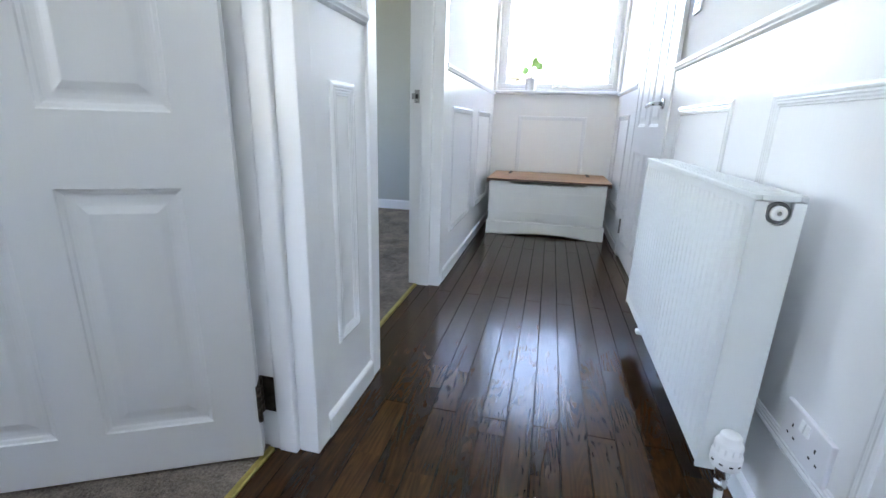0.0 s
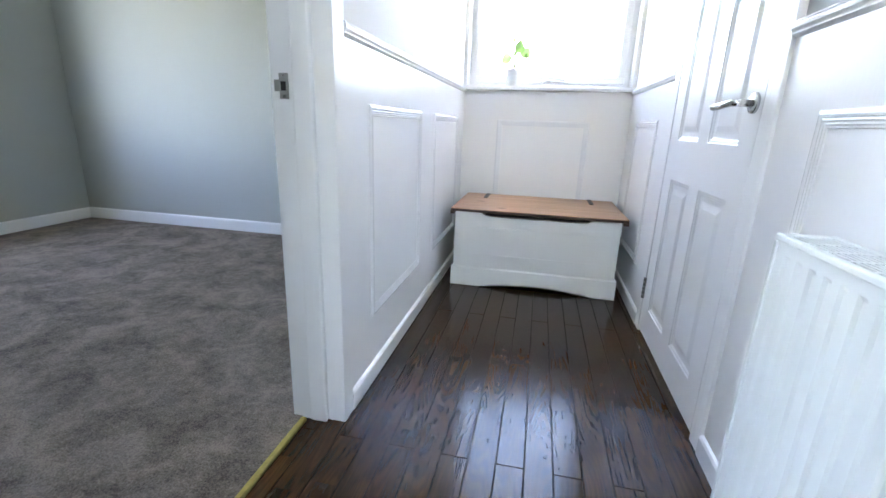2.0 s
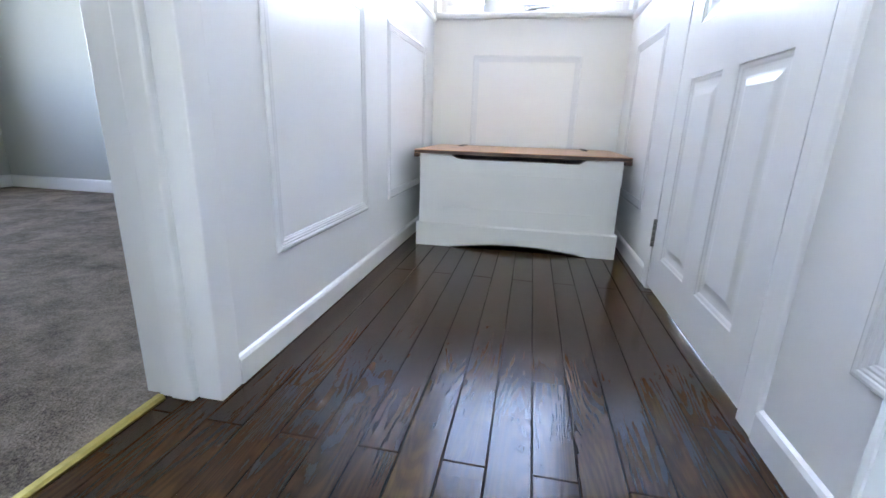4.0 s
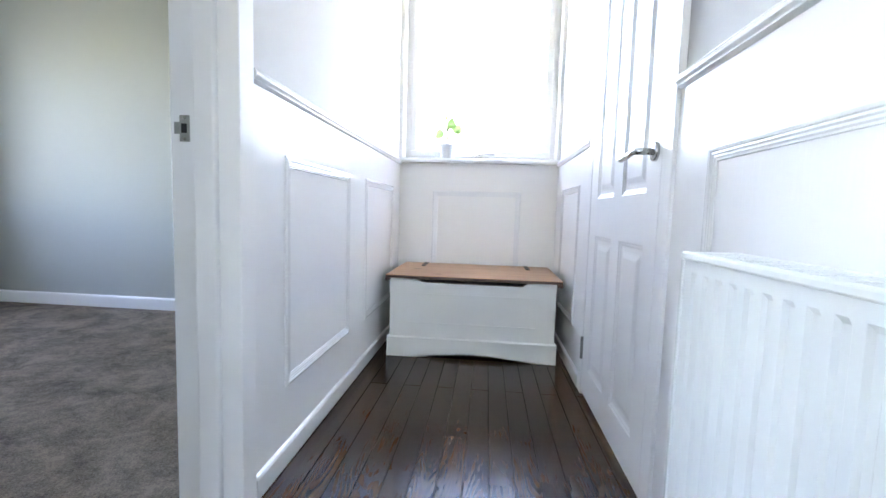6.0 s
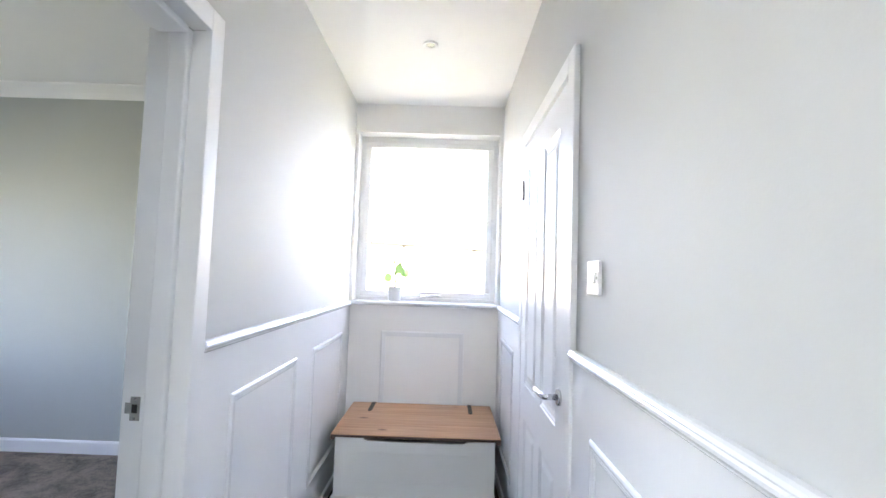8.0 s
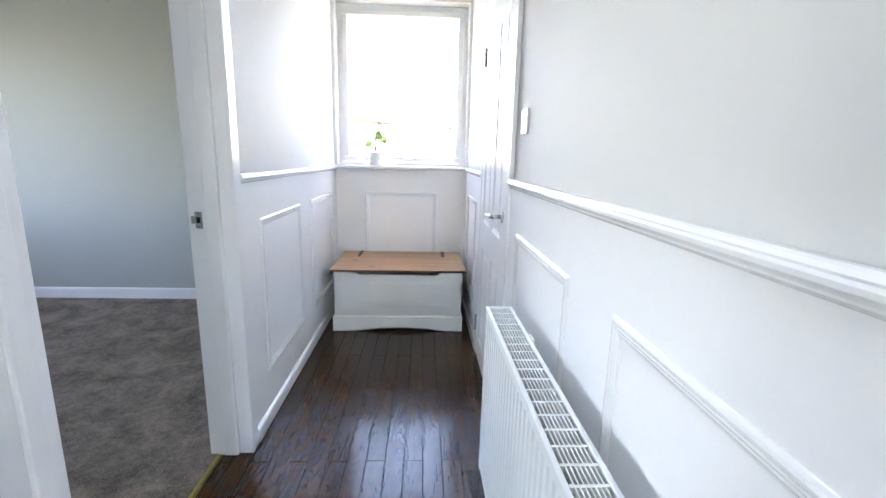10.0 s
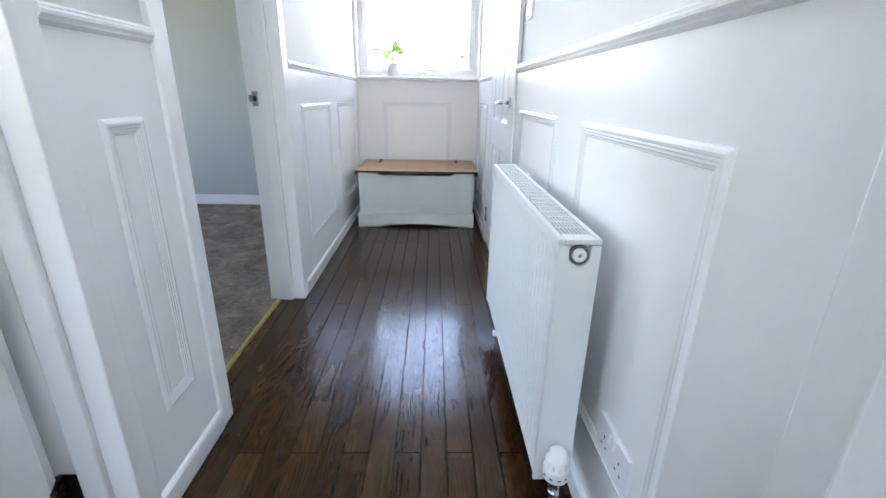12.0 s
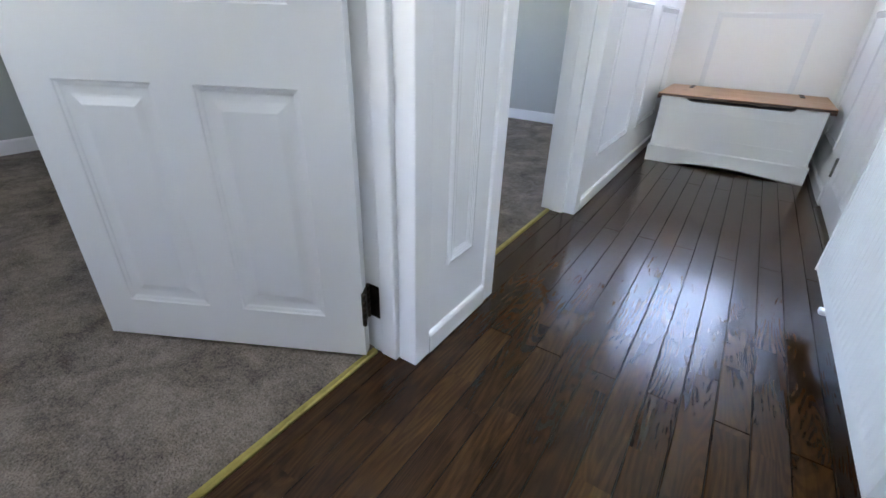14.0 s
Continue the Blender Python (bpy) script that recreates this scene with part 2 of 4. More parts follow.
# ---- mesh helpers ----
def box(bm, x0, x1, y0, y1, z0, z1, bevel=0.0, seg=2):
    """A block between the given limits, with rounded edges if asked."""
    tmp = bmesh.new()
    bmesh.ops.create_cube(tmp, size=1.0)
    for v in tmp.verts:
        v.co = Vector((x0 + (v.co.x + 0.5) * (x1 - x0), y0 + (v.co.y + 0.5) * (y1 - y0), z0 + (v.co.z + 0.5) * (z1 - z0)))
    if bevel:
        bmesh.ops.bevel(tmp, geom=tmp.edges[:], offset=bevel, segments=seg, profile=0.5, affect="EDGES")
    join(bm, tmp)


def join(bm, tmp):
    idx = {}
    for v in tmp.verts:
        idx[v] = bm.verts.new(v.co)
    for f in tmp.faces:
        nf = bm.faces.new([idx[v] for v in f.verts])
        nf.smooth = f.smooth
    tmp.free()


def loft(bm, rings, closed=True, caps=True, smooth=True):
    """Skins a row of rings, each a list of points of equal number."""
    made = [[bm.verts.new(p) for p in ring] for ring in rings]
    n = len(made[0])
    for a, b in zip(made, made[1:]):
        for i in range(n if closed else n - 1):
            f = bm.faces.new((a[i], a[(i + 1) % n], b[(i + 1) % n], b[i]))
            f.smooth = smooth
    if caps and closed:
        bm.faces.new(made[0][::-1])
        bm.faces.new(made[-1])
    return made


def extrude_profile(bm, prof, axis, a, b):
    """prof: closed list of (u, v). axis 'x': u = y, v = z; 'y': u = x, v = z; 'z': u = x, v = y."""
    def place(u, v, w):
        return {"x": (w, u, v), "y": (u, w, v), "z": (u, v, w)}[axis]
    loft(bm, [[place(u, v, w) for u, v in prof] for w in (a, b)], smooth=False)


def turned(bm, prof, centre, axis="z", n=24, smooth=True):
    """A solid turned from (radius, height) pairs about an axis through centre."""
    rings = []
    for r, h in prof:
        ring = []
        for i in range(n):
            a = 2 * math.pi * i / n
            c, s = r * math.cos(a), r * math.sin(a)
            ring.append(Vector(centre) + Vector({"z": (c, s, h), "x": (h, c, s), "y": (c, h, s)}[axis]))
        rings.append(ring)
    loft(bm, rings, smooth=smooth)


def tube(bm, points, radius, n=12, flat=1.0):
    """A round bar through the points."""
    pts = [Vector(p) for p in points]
    rings = []
    for i, p in enumerate(pts):
        d = (pts[min(i + 1, len(pts) - 1)] - pts[max(i - 1, 0)]).normalized()
        side = d.cross(Vector((0, 0, 1)) if abs(d.z) < 0.9 else Vector((1, 0, 0))).normalized()
        up = side.cross(d)
        r = radius[i] if isinstance(radius, (list, tuple)) else radius
        rings.append([p + side * (r * math.cos(2 * math.pi * k / n)) + up * (r * flat * math.sin(2 * math.pi * k / n)) for k in range(n)])
    loft(bm, rings)


def finish(bm):
    bmesh.ops.remove_doubles(bm, verts=bm.verts[:], dist=1e-6)
    bmesh.ops.recalc_face_normals(bm, faces=bm.faces[:])


def part(name, bm, material, parent, label="", kind="", shift=None):
    """Links a bmesh as one mesh object under a thing or a part. shift: the world place of the thing's base."""
    finish(bm)
    if shift is not None:
        bmesh.ops.translate(bm, verts=bm.verts[:], vec=-Vector(shift))
    me = bpy.data.meshes.new(name)
    bm.to_mesh(me)
    bm.free()
    me.materials.append(material)
    ob = new(name, me)
    ob.parent = parent
    return tagged(ob, label, kind=kind)


def solid(name, bm, material, label="", category="", kind="structure"):
    ob = part(name, bm, material, None)
    return tagged(ob, label, category, kind=kind)


def thing(name, base, label, category, group=""):
    ob = new(name)
    ob.location = base
    return tagged(ob, label, category, group)


# ---- measures of the place ----
W = 1.038            # clear width between architraves
PL, BD = 0.020, 0.010  # depth of plaster and of wainscot board behind the architrave face
CEIL = 2.59
BACK = -8.5          # the far end behind the walk
HEAD = 2.01
A0, A1 = -2.828, -1.965     # doorway to the first room
D0, D1 = -4.075, -3.273     # doorway to the second room
R0, R1 = -4.56, -3.72       # doorway on the other side
RD0, RD1 = -1.768, -1.002   # closed door
AW = 0.066                  # architrave width
DADO = 1.112

# ---- walls ----
def wall_with_openings(name, x0, x1, y0, y1, z1, openings, material, label, z0=0.0):
    """A wall along y from y0 to y1; openings: (ya, yb, za, zb)."""
    bm = bmesh.new()
    at = y0
    for ya, yb, za, zb in sorted(openings):
        box(bm, x0, x1, at, ya, z0, z1)
        if za > z0:
            box(bm, x0, x1, ya, yb, z0, za)
        box(bm, x0, x1, ya, yb, zb, z1)
        at = yb
    box(bm, x0, x1, at, y1, z0, z1)
    return solid(name, bm, material, label)


wall_left = wall_with_openings("wall_west", -0.118, -PL, BACK, 0.0, 2.68, [(D0 - 0.03, D1 + 0.03, 0, HEAD + 0.03), (A0 - 0.03, A1 + 0.03, 0, HEAD + 0.03)],
                               M_PLASTER, "pale grey plaster hall wall over white panelling")
wall_left_back = wall_with_openings("wall_west_room_face", -0.128, -0.118, -8.5, 0.03, 2.68, [(D0 - 0.03, D1 + 0.03, 0, HEAD + 0.03), (A0 - 0.03, A1 + 0.03, 0, HEAD + 0.03)],
                                    M_ROOM, "grey blue room side of the hall wall")
wall_right = wall_with_openings("wall_east", W + PL, W + 0.128, BACK, 0.0, 2.68, [(R0 - 0.03, R1 + 0.03, 0, HEAD + 0.03), (RD0 - 0.03, RD1 + 0.03, 0, HEAD + 0.03)],
                                M_PLASTER, "pale grey plaster hall wall over white panelling")

# end wall with the window opening
WX0, WX1, WZ0, WZ1 = 0.004, 1.034, 1.13, 2.381
bm = bmesh.new()
box(bm, -0.10, W + 0.10, 0.0, 0.30, 0.0, WZ0)
box(bm, -0.10, W + 0.10, 0.0, 0.30, WZ1, 2.68)
box(bm, -0.10, WX0, 0.0, 0.30, WZ0, WZ1)
box(bm, WX1, W + 0.10, 0.0, 0.30, WZ0, WZ1)
wall_end = solid("wall_north", bm, M_END, "off white painted end wall below the window")
# unseen wall; its opening is added to let fill light in from behind
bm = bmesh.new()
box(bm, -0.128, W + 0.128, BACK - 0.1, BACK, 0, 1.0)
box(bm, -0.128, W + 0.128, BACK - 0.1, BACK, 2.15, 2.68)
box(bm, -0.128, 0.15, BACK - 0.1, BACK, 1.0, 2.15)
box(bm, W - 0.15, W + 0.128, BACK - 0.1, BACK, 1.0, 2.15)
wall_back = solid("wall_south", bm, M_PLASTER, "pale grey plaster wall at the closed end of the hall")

bm = bmesh.new()
# gap left in the unseen part of the ceiling for the added overhead fill
L0, L1 = TOP_FILL - 0.62, TOP_FILL + 0.62
for xa, xb, ya, yb in ((-0.11, W + 0.12, L1, 0.0), (-0.11, W + 0.12, BACK, L0), (-0.11, 0.19, L0, L1), (0.81, W + 0.12, L0, L1)):
    box(bm, xa, xb, ya, yb, CEIL, CEIL + 0.09)
ceiling = solid("ceiling", bm, M_CEIL, "smooth white painted hall ceiling")

# ---- wainscot boards, architraves, skirting, dado ----
bm = bmesh.new()
for ya, yb in ((A1 + AW, 0.0), (D1 + AW, A0 - AW), (BACK, D0 - AW)):
    box(bm, -PL, -BD, ya, yb, 0, DADO)
boards_left = part("wainscot_board", bm, M_GLOSS, wall_left, "smooth white painted wall board")
bm = bmesh.new()
for ya, yb in ((RD1 + AW, 0.0), (R1 + AW, RD0 - AW), (BACK, R0 - AW)):
    box(bm, W + BD, W + PL, ya, yb, 0, DADO)
boards_right = part("wainscot_board", bm, M_GLOSS, wall_right, "smooth white painted wall board")

SK = 0.068


def skirting(parent, side, ya, yb, h=SK):
    """A low board with a sloped top along one wall. side -1: west wall, 1: east."""
    x, s = (0.0, -1) if side < 0 else (W, 1)
    bm = bmesh.new()
    extrude_profile(bm, [(x + s * BD, 0), (x - 0.001 * s, 0), (x - 0.001 * s, h - 0.012), (x + s * 0.003, h - 0.004), (x + s * BD, h)], "y", ya, yb)
    return part("baseboard", bm, M_MOULD, parent, "low white painted skirting board")


def dado(parent, side, ya, yb):
    x, s = (0.0 - BD, 1) if side < 0 else (W + BD, -1)
    prof = [(0.0, -0.004), (0.005, -0.001), (0.0125, 0.005), (0.013, 0.009), (0.015, 0.012), (0.020, 0.018), (0.021, 0.026), (0.017, 0.031), (0.018, 0.035), (0.013, 0.041), (0.004, 0.044), (-0.010, 0.044), (-0.010, 0.0)]
    bm = bmesh.new()
    extrude_profile(bm, [(x + s * u * 0.78, DADO + 0.78 * v + 0.003) for u, v in prof], "y", ya, yb)
    return part("dado_rail", bm, M_MOULD, parent, "white gloss moulded dado rail")


for ya, yb in ((A1 + AW, 0.0), (D1 + AW, A0 - AW), (BACK, D0 - AW)):
    skirting(wall_left, -1, ya, yb)
    dado(wall_left, -1, ya, yb)
for ya, yb in ((RD1 + AW, 0.0), (R1 + AW, RD0 - AW), (BACK, R0 - AW)):
    skirting(wall_right, 1, ya, yb)
    dado(wall_right, 1, ya, yb)
bm = bmesh.new()
box(bm, 0.0, W, -0.012, 0.0, 0.0, SK, 0.003)
part("baseboard", bm, M_MOULD, wall_end, "low white painted skirting board")


def panel_moulding(parent, side, a0, a1, z0, z1, deep=1.0):
    """A mitred picture-frame moulding on a wall. side -1 west, 1 east, 0 the end wall."""
    prof = [(0, 0), (0.0005, 0.004), (0.004, 0.0085), (0.009, 0.011), (0.014, 0.010), (0.016, 0.0072), (0.020, 0.0085), (0.023, 0.0055), (0.027, 0.0062), (0.030, 0.0035), (0.0335, 0.0035), (0.035, 0.0)]
    rings = []
    for d, h in prof:
        pts = [(a0 + d, z0 + d), (a1 - d, z0 + d), (a1 - d, z1 - d), (a0 + d, z1 - d)]
        if side == -1:
            rings.append([(-BD + 0.72 * h, a, z) for a, z in pts])
        elif side == 1:
            rings.append([(W + BD - 0.72 * h, a, z) for a, z in pts])
        else:
            rings.append([(a, -h * deep, z) for a, z in pts])
    bm = bmesh.new()
    loft(bm, rings, caps=False, smooth=False)
    return part("panel_moulding", bm, M_MOULD, parent, "white painted raised panel moulding")


PZ0, PZ1 = 0.245, 0.953
panel_moulding(wall_left, -1, -1.715, -1.100, PZ0, PZ1)
panel_moulding(wall_left, -1, -0.848, -0.222, PZ0, PZ1)
panel_moulding(wall_left, -1, -3.117, -2.980, PZ0, PZ1)
panel_moulding(wall_left, -1, -4.95, -4.35, PZ0, PZ1)
panel_moulding(wall_right, 1, -0.728, -0.240, PZ0, PZ1)
panel_moulding(wall_right, 1, -2.603, -2.000, PZ0, PZ1)
panel_moulding(wall_right, 1, -3.462, -2.858, 0.232, PZ1)
panel_moulding(wall_end, 0, 0.220, 0.812, PZ0, 0.944, 0.38)


def doorcase(name, side, ya, yb, label, room=True):
    """Lining with its stop, and architraves on the hall side and the room side. It belongs to an opening between ya and yb."""
    x, s = (0.0, -1) if side < 0 else (W, 1)
    base = thing(name, (x, (ya + yb) / 2, 0), label, "door frame")
    base["kind"] = "structure"
    sh = tuple(base.location)
    dx = 0.143

    def blk(bm, a, b, y0, y1, z0, z1, bev=0.0):
        box(bm, min(x + s * a, x + s * b), max(x + s * a, x + s * b), y0, y1, z0, z1, bev)

    for which in (0, 1):
        e, o = (ya, -1) if which == 0 else (yb, 1)
        bm = bmesh.new()
        blk(bm, 0.0, 0.056, min(e, e + o * 0.029), max(e, e + o * 0.029), 0, HEAD, 0.003)
        part("jamb_lining", bm, M_GLOSS, base, "white painted door lining", shift=sh)
        if room:
            bm = bmesh.new()
            f = e - o * 0.016
            blk(bm, 0.0562, 0.110, min(f, e + o * 0.029), max(f, e + o * 0.029), 0, HEAD, 0.005)
            part("door_stop", bm, M_GLOSS, base, "white painted door stop with rounded edge", shift=sh)
            bm = bmesh.new()
            g = e - o * 0.010
            blk(bm, 0.1102, 0.170, min(g, e + o * 0.029), max(g, e + o * 0.029), 0, HEAD, 0.002)
            part("rebate_lining", bm, M_GLOSS, base, "white painted rebate of the door lining", shift=sh)
        bm = bmesh.new()
        blk(bm, 0.0002, PL, min(e + o * 0.0005, e + o * AW), max(e + o * 0.0005, e + o * AW), 0, HEAD + AW, 0.004)
        part("architrave", bm, M_GLOSS, base, "white painted architrave", shift=sh)
        if room:
            bm = bmesh.new()
            blk(bm, 0.128, dx, min(e + o * 0.0295, e + o * 0.095), max(e + o * 0.0295, e + o * 0.095), 0, HEAD + AW, 0.004)
            part("architrave", bm, M_GLOSS, base, "white painted architrave", shift=sh)
    bm = bmesh.new()
    blk(bm, 0.0, 0.056, ya, yb, HEAD, HEAD + 0.029, 0.003)
    part("head_lining", bm, M_GLOSS, base, shift=sh)
    if room:
        bm = bmesh.new()
        blk(bm, 0.0562, dx, ya + 0.016, yb - 0.016, HEAD - 0.016, HEAD + 0.029, 0.004)
        part("door_stop", bm, M_GLOSS, base, shift=sh)
        bm = bmesh.new()
        blk(bm, 0.128, dx, ya - 0.03, yb + 0.03, HEAD + 0.0295, HEAD + 0.09, 0.004)
        part("architrave", bm, M_GLOSS, base, shift=sh)
    bm = bmesh.new()
    blk(bm, 0.0002, PL, ya, yb, HEAD + 0.0005, HEAD + AW, 0.004)
    part("architrave", bm, M_GLOSS, base, "white painted architrave", shift=sh)
    return base


case_a = doorcase("doorway_bedroom", -1, A0, A1, "white painted open doorway with brass floor strip beyond")
case_d = doorcase("doorway_second_room", -1, D0, D1, "white painted doorway holding an open panelled door")
case_r = doorcase("doorway_side", 1, R0, R1, "white painted open doorway across the hall")
case_c = doorcase("doorway_closed", 1, RD0, RD1, "white painted doorway with a closed panelled door", room=False)

# strike plate in the bedroom lining
sh = tuple(case_a.location)
bm = bmesh.new()
box(bm, -0.146, -0.120, -1.9766, -1.9752, 0.950, 1.012, 0.0005, 1)
box(bm, -0.160, -0.146, -1.9766, -1.9752, 0.968, 0.996, 0.0005, 1)
strike = part("strike_plate", bm, M_STEEL, case_a, "worn steel strike plate", shift=sh)
# dark patch on the plate paints the shade inside the latch hole
bm = bmesh.new()
box(bm, -0.141, -0.127, -1.9776, -1.9767, 0.970, 0.992)
part("latch_hole_shade", bm, M_DARK, strike, shift=sh)
for z in (0.956, 1.006):
    bm = bmesh.new()
    turned(bm, [(0.0035, -1.9778), (0.0035, -1.9766)], (-0.133, 0, z), "y", 12)
    part("screw", bm, M_CHROME, strike, shift=sh)


# ---- panelled doors ----
PANELS = [(0.105, 0.335, 0.145, 0.72), (0.43, 0.66, 0.145, 0.72), (0.105, 0.335, 0.872, 1.867), (0.43, 0.66, 0.872, 1.867)]
DW, DT = 0.755, 0.036


def panel_door(name, base, turn, label, z0):
    """A moulded four-panel leaf, in its own space: hinge edge at 0, latch edge at DW along x, front face at y = 0 looking to -y."""
    door = thing(name, base, label, "door")
    door.rotation_euler = (0, 0, turn)
    z1 = 1.988
    xs = sorted({0.0, DW, *[p[0] for p in PANELS], *[p[1] for p in PANELS]})
    zs = sorted({z0, z1, *[p[2] for p in PANELS], *[p[3] for p in PANELS]})
    bm = bmesh.new()
    for front in (0, 1):
        y = 0.0 if front == 0 else DT
        s = 1 if front == 0 else -1
        for xa, xb in zip(xs, xs[1:]):
            for za, zb in zip(zs, zs[1:]):
                if any(p[0] <= xa < p[1] and p[2] <= za < p[3] for p in PANELS):
                    continue
                bm.faces.new([bm.verts.new(c) for c in ((xa, y, za), (xb, y, za), (xb, y, zb), (xa, y, zb))])
        for xa, xb, za, zb in PANELS:
            prof = [(0, 0), (0.003, 0.0030), (0.010, 0.0045), (0.014, 0.0070), (0.020, 0.0078), (0.030, 0.0078), (0.036, 0.0068), (0.050, 0.0022), (0.053, 0.0015)]
            rings = [[(xa + d, y + s * h, za + d), (xb - d, y + s * h, za + d), (xb - d, y + s * h, zb - d), (xa + d, y + s * h, zb - d)] for d, h in prof]
            made = loft(bm, rings, caps=False, smooth=False)
            bm.faces.new(made[-1])
    for a, b in (((0, z0), (DW, z0)), ((DW, z0), (DW, z1)), ((DW, z1), (0, z1)), ((0, z1), (0, z0))):
        bm.faces.new([bm.verts.new(c) for c in ((a[0], 0, a[1]), (b[0], 0, b[1]), (b[0], DT, b[1]), (a[0], DT, a[1]))])
    part("leaf", bm, M_GLOSS, door)
    return door


def lever_handle(door, x, z, face=-1, reach=-1):
    """Round rose and mitred lever, on the face of a door in its own space."""
    y0 = 0.0 if face < 0 else DT
    bm = bmesh.new()
    turned(bm, [(0.0262, 0), (0.0262, face * 0.006), (0.0245, face * 0.0085), (0.010, face * 0.009)], (x, y0, z), "y", 32)
    h = part("handle", bm, M_CHROME, door, "brushed chrome lever handle on a round rose")
    bm = bmesh.new()
    yy = y0 + face * 0.052
    tube(bm, [(x, y0 + face * 0.008, z), (x, yy - face * 0.008, z), (x + reach * 0.003, yy - face * 0.003, z), (x + reach * 0.010, yy, z), (x + reach * 0.06, yy, z - 0.003), (x + reach * 0.130, yy, z - 0.007), (x + reach * 0.136, yy, z - 0.0075)],
         [0.0095] * 6 + [0.006], 16)
    part("lever", bm, M_CHROME, h)


def butt_hinge(door, zc, mat, x=0.0, leaves=False):
    bm = bmesh.new()
    for k in range(5):
        turned(bm, [(0.0058, zc - 0.05 + k * 0.02 + 0.0007), (0.0058, zc - 0.03 + k * 0.02 - 0.0007)], (x - 0.002, -0.005, 0), "z", 12)
    if leaves:
        box(bm, x - 0.0008, x + 0.0012, -0.004, 0.030, zc - 0.05, zc + 0.05)
        box(bm, x - 0.034, x - 0.001, -0.0045, -0.003, zc - 0.05, zc + 0.05)
    else:
        box(bm, x - 0.009, x + 0.006, -0.0012, 0.0, zc - 0.05, zc + 0.05)
    part("hinge", bm, mat, door, "steel butt hinge" if mat is M_STEEL else "dark aged butt hinge")


# closed door on the east wall: hinge side towards the window, its face towards the hall
door_closed = panel_door("closed_door", (W + 0.002, RD1 - 0.006, 0), radians(-90), "closed white painted four-panel door with a chrome lever", 0.021)
lever_handle(door_closed, 0.713, 0.98)
for zc in (0.214, 1.782):
    butt_hinge(door_closed, zc, M_STEEL)

# open door, hinged on the near jamb of the second doorway
ang = math.atan2(-3.656 + 3.309, -0.799 + 0.134)
door_open = panel_door("open_door", (-0.143, -3.300, -0.008), ang, "open white painted four-panel door standing over beige carpet", 0.024)
bm = bmesh.new()
box(bm, -0.1500, -0.112, -3.2845, -3.2832, 0.118, 0.220)
for k in range(5):
    turned(bm, [(0.0065, 0.1185 + k * 0.0203), (0.0065, 0.1382 + k * 0.0203)], (-0.1475, -3.2905, 0), "z", 12)
part("hinge_leaf", bm, M_OLDIRON, case_d, "dark aged hinge leaf", shift=tuple(case_d.location))
for zc in (0.181, 1.786):
    bm = bmesh.new()
    for k in range(5):
        turned(bm, [(0.006, zc - 0.05 + k * 0.02 + 0.0007), (0.006, zc - 0.03 + k * 0.02 - 0.0007)], (-0.004, DT + 0.004, 0), "z", 12)
    box(bm, -0.003, -0.0005, 0.004, DT + 0.002, zc - 0.05, zc + 0.05)
    part("hinge", bm, M_OLDIRON, door_open, "dark aged butt hinge")
lever_handle(door_open, 0.70, 0.98, 1)

# closed door at the back of the side doorway, against its stops
door_side = panel_door("side_door", (W + 0.112, R1 - 0.004, 0), radians(-90), "closed white painted four-panel door of the side room", 0.012)
door_side.scale = ((R1 - R0 - 0.008) / DW, 1, 1)
lever_handle(door_side, 0.69, 0.98)


# ---- window ----
FY0, FY1 = 0.118, 0.185
win = thing("window_1", ((WX0 + WX1) / 2, FY0, 1.155), "white plastic framed top-hung window letting in bright daylight", "window")
win["kind"] = "structure"
sh = tuple(win.location)


def ring_frame(bm, x0, x1, z0, z1, w, y0, y1, bev=0.003, wb=None):
    wb = wb or w
    box(bm, x0, x1, y0, y1, z0, z0 + wb, bev)
    box(bm, x0, x1, y0, y1, z1 - w, z1, bev)
    box(bm, x0, x0 + w, y0 + 0.0005, y1 - 0.0005, z0 + wb, z1 - w, bev)
    box(bm, x1 - w, x1, y0 + 0.0005, y1 - 0.0005, z0 + wb, z1 - w, bev)


bm = bmesh.new()
ring_frame(bm, WX0, WX1, 1.1545, WZ1, 0.036, FY0, FY1, wb=0.026)
part("window_frame", bm, M_UPVC, win, "white plastic outer frame", shift=sh)
bm = bmesh.new()
ring_frame(bm, WX0 + 0.034, WX1 - 0.034, 1.182, WZ1 - 0.038, 0.044, FY0 - 0.010, FY1 - 0.01, 0.005)
sash = part("sash", bm, M_UPVC, win, "white plastic opening sash", shift=sh)
bm = bmesh.new()
box(bm, WX0 + 0.07, WX1 - 0.07, 0.148, 0.152, 1.218, WZ1 - 0.078)
pane = part("pane", bm, M_GLASS, sash, "clear glass pane", shift=sh)
pane.visible_shadow = False
bm = bmesh.new()
box(bm, 0.485, 0.545, FY0 - 0.018, FY0 - 0.010, 1.188, 1.210, 0.002)
box(bm, 0.505, 0.525, FY0 - 0.034, FY0 - 0.018, 1.192, 1.208, 0.003)
tube(bm, [(0.515, FY0 - 0.036, 1.200), (0.56, FY0 - 0.040, 1.199), (0.62, FY0 - 0.040, 1.198), (0.628, FY0 - 0.038, 1.198)], [0.006, 0.006, 0.005, 0.003], 10, 1.2)
part("window_handle", bm, M_CHROME, win, "chrome window handle", shift=sh)
bm = bmesh.new()
extrude_profile(bm, [(FY0 + 0.02, 1.127), (-0.040, 1.127), (-0.047, 1.130), (-0.050, 1.137), (-0.050, 1.146), (-0.047, 1.152), (-0.040, 1.155), (FY0 + 0.02, 1.155)], "x", -0.004, W + 0.004)
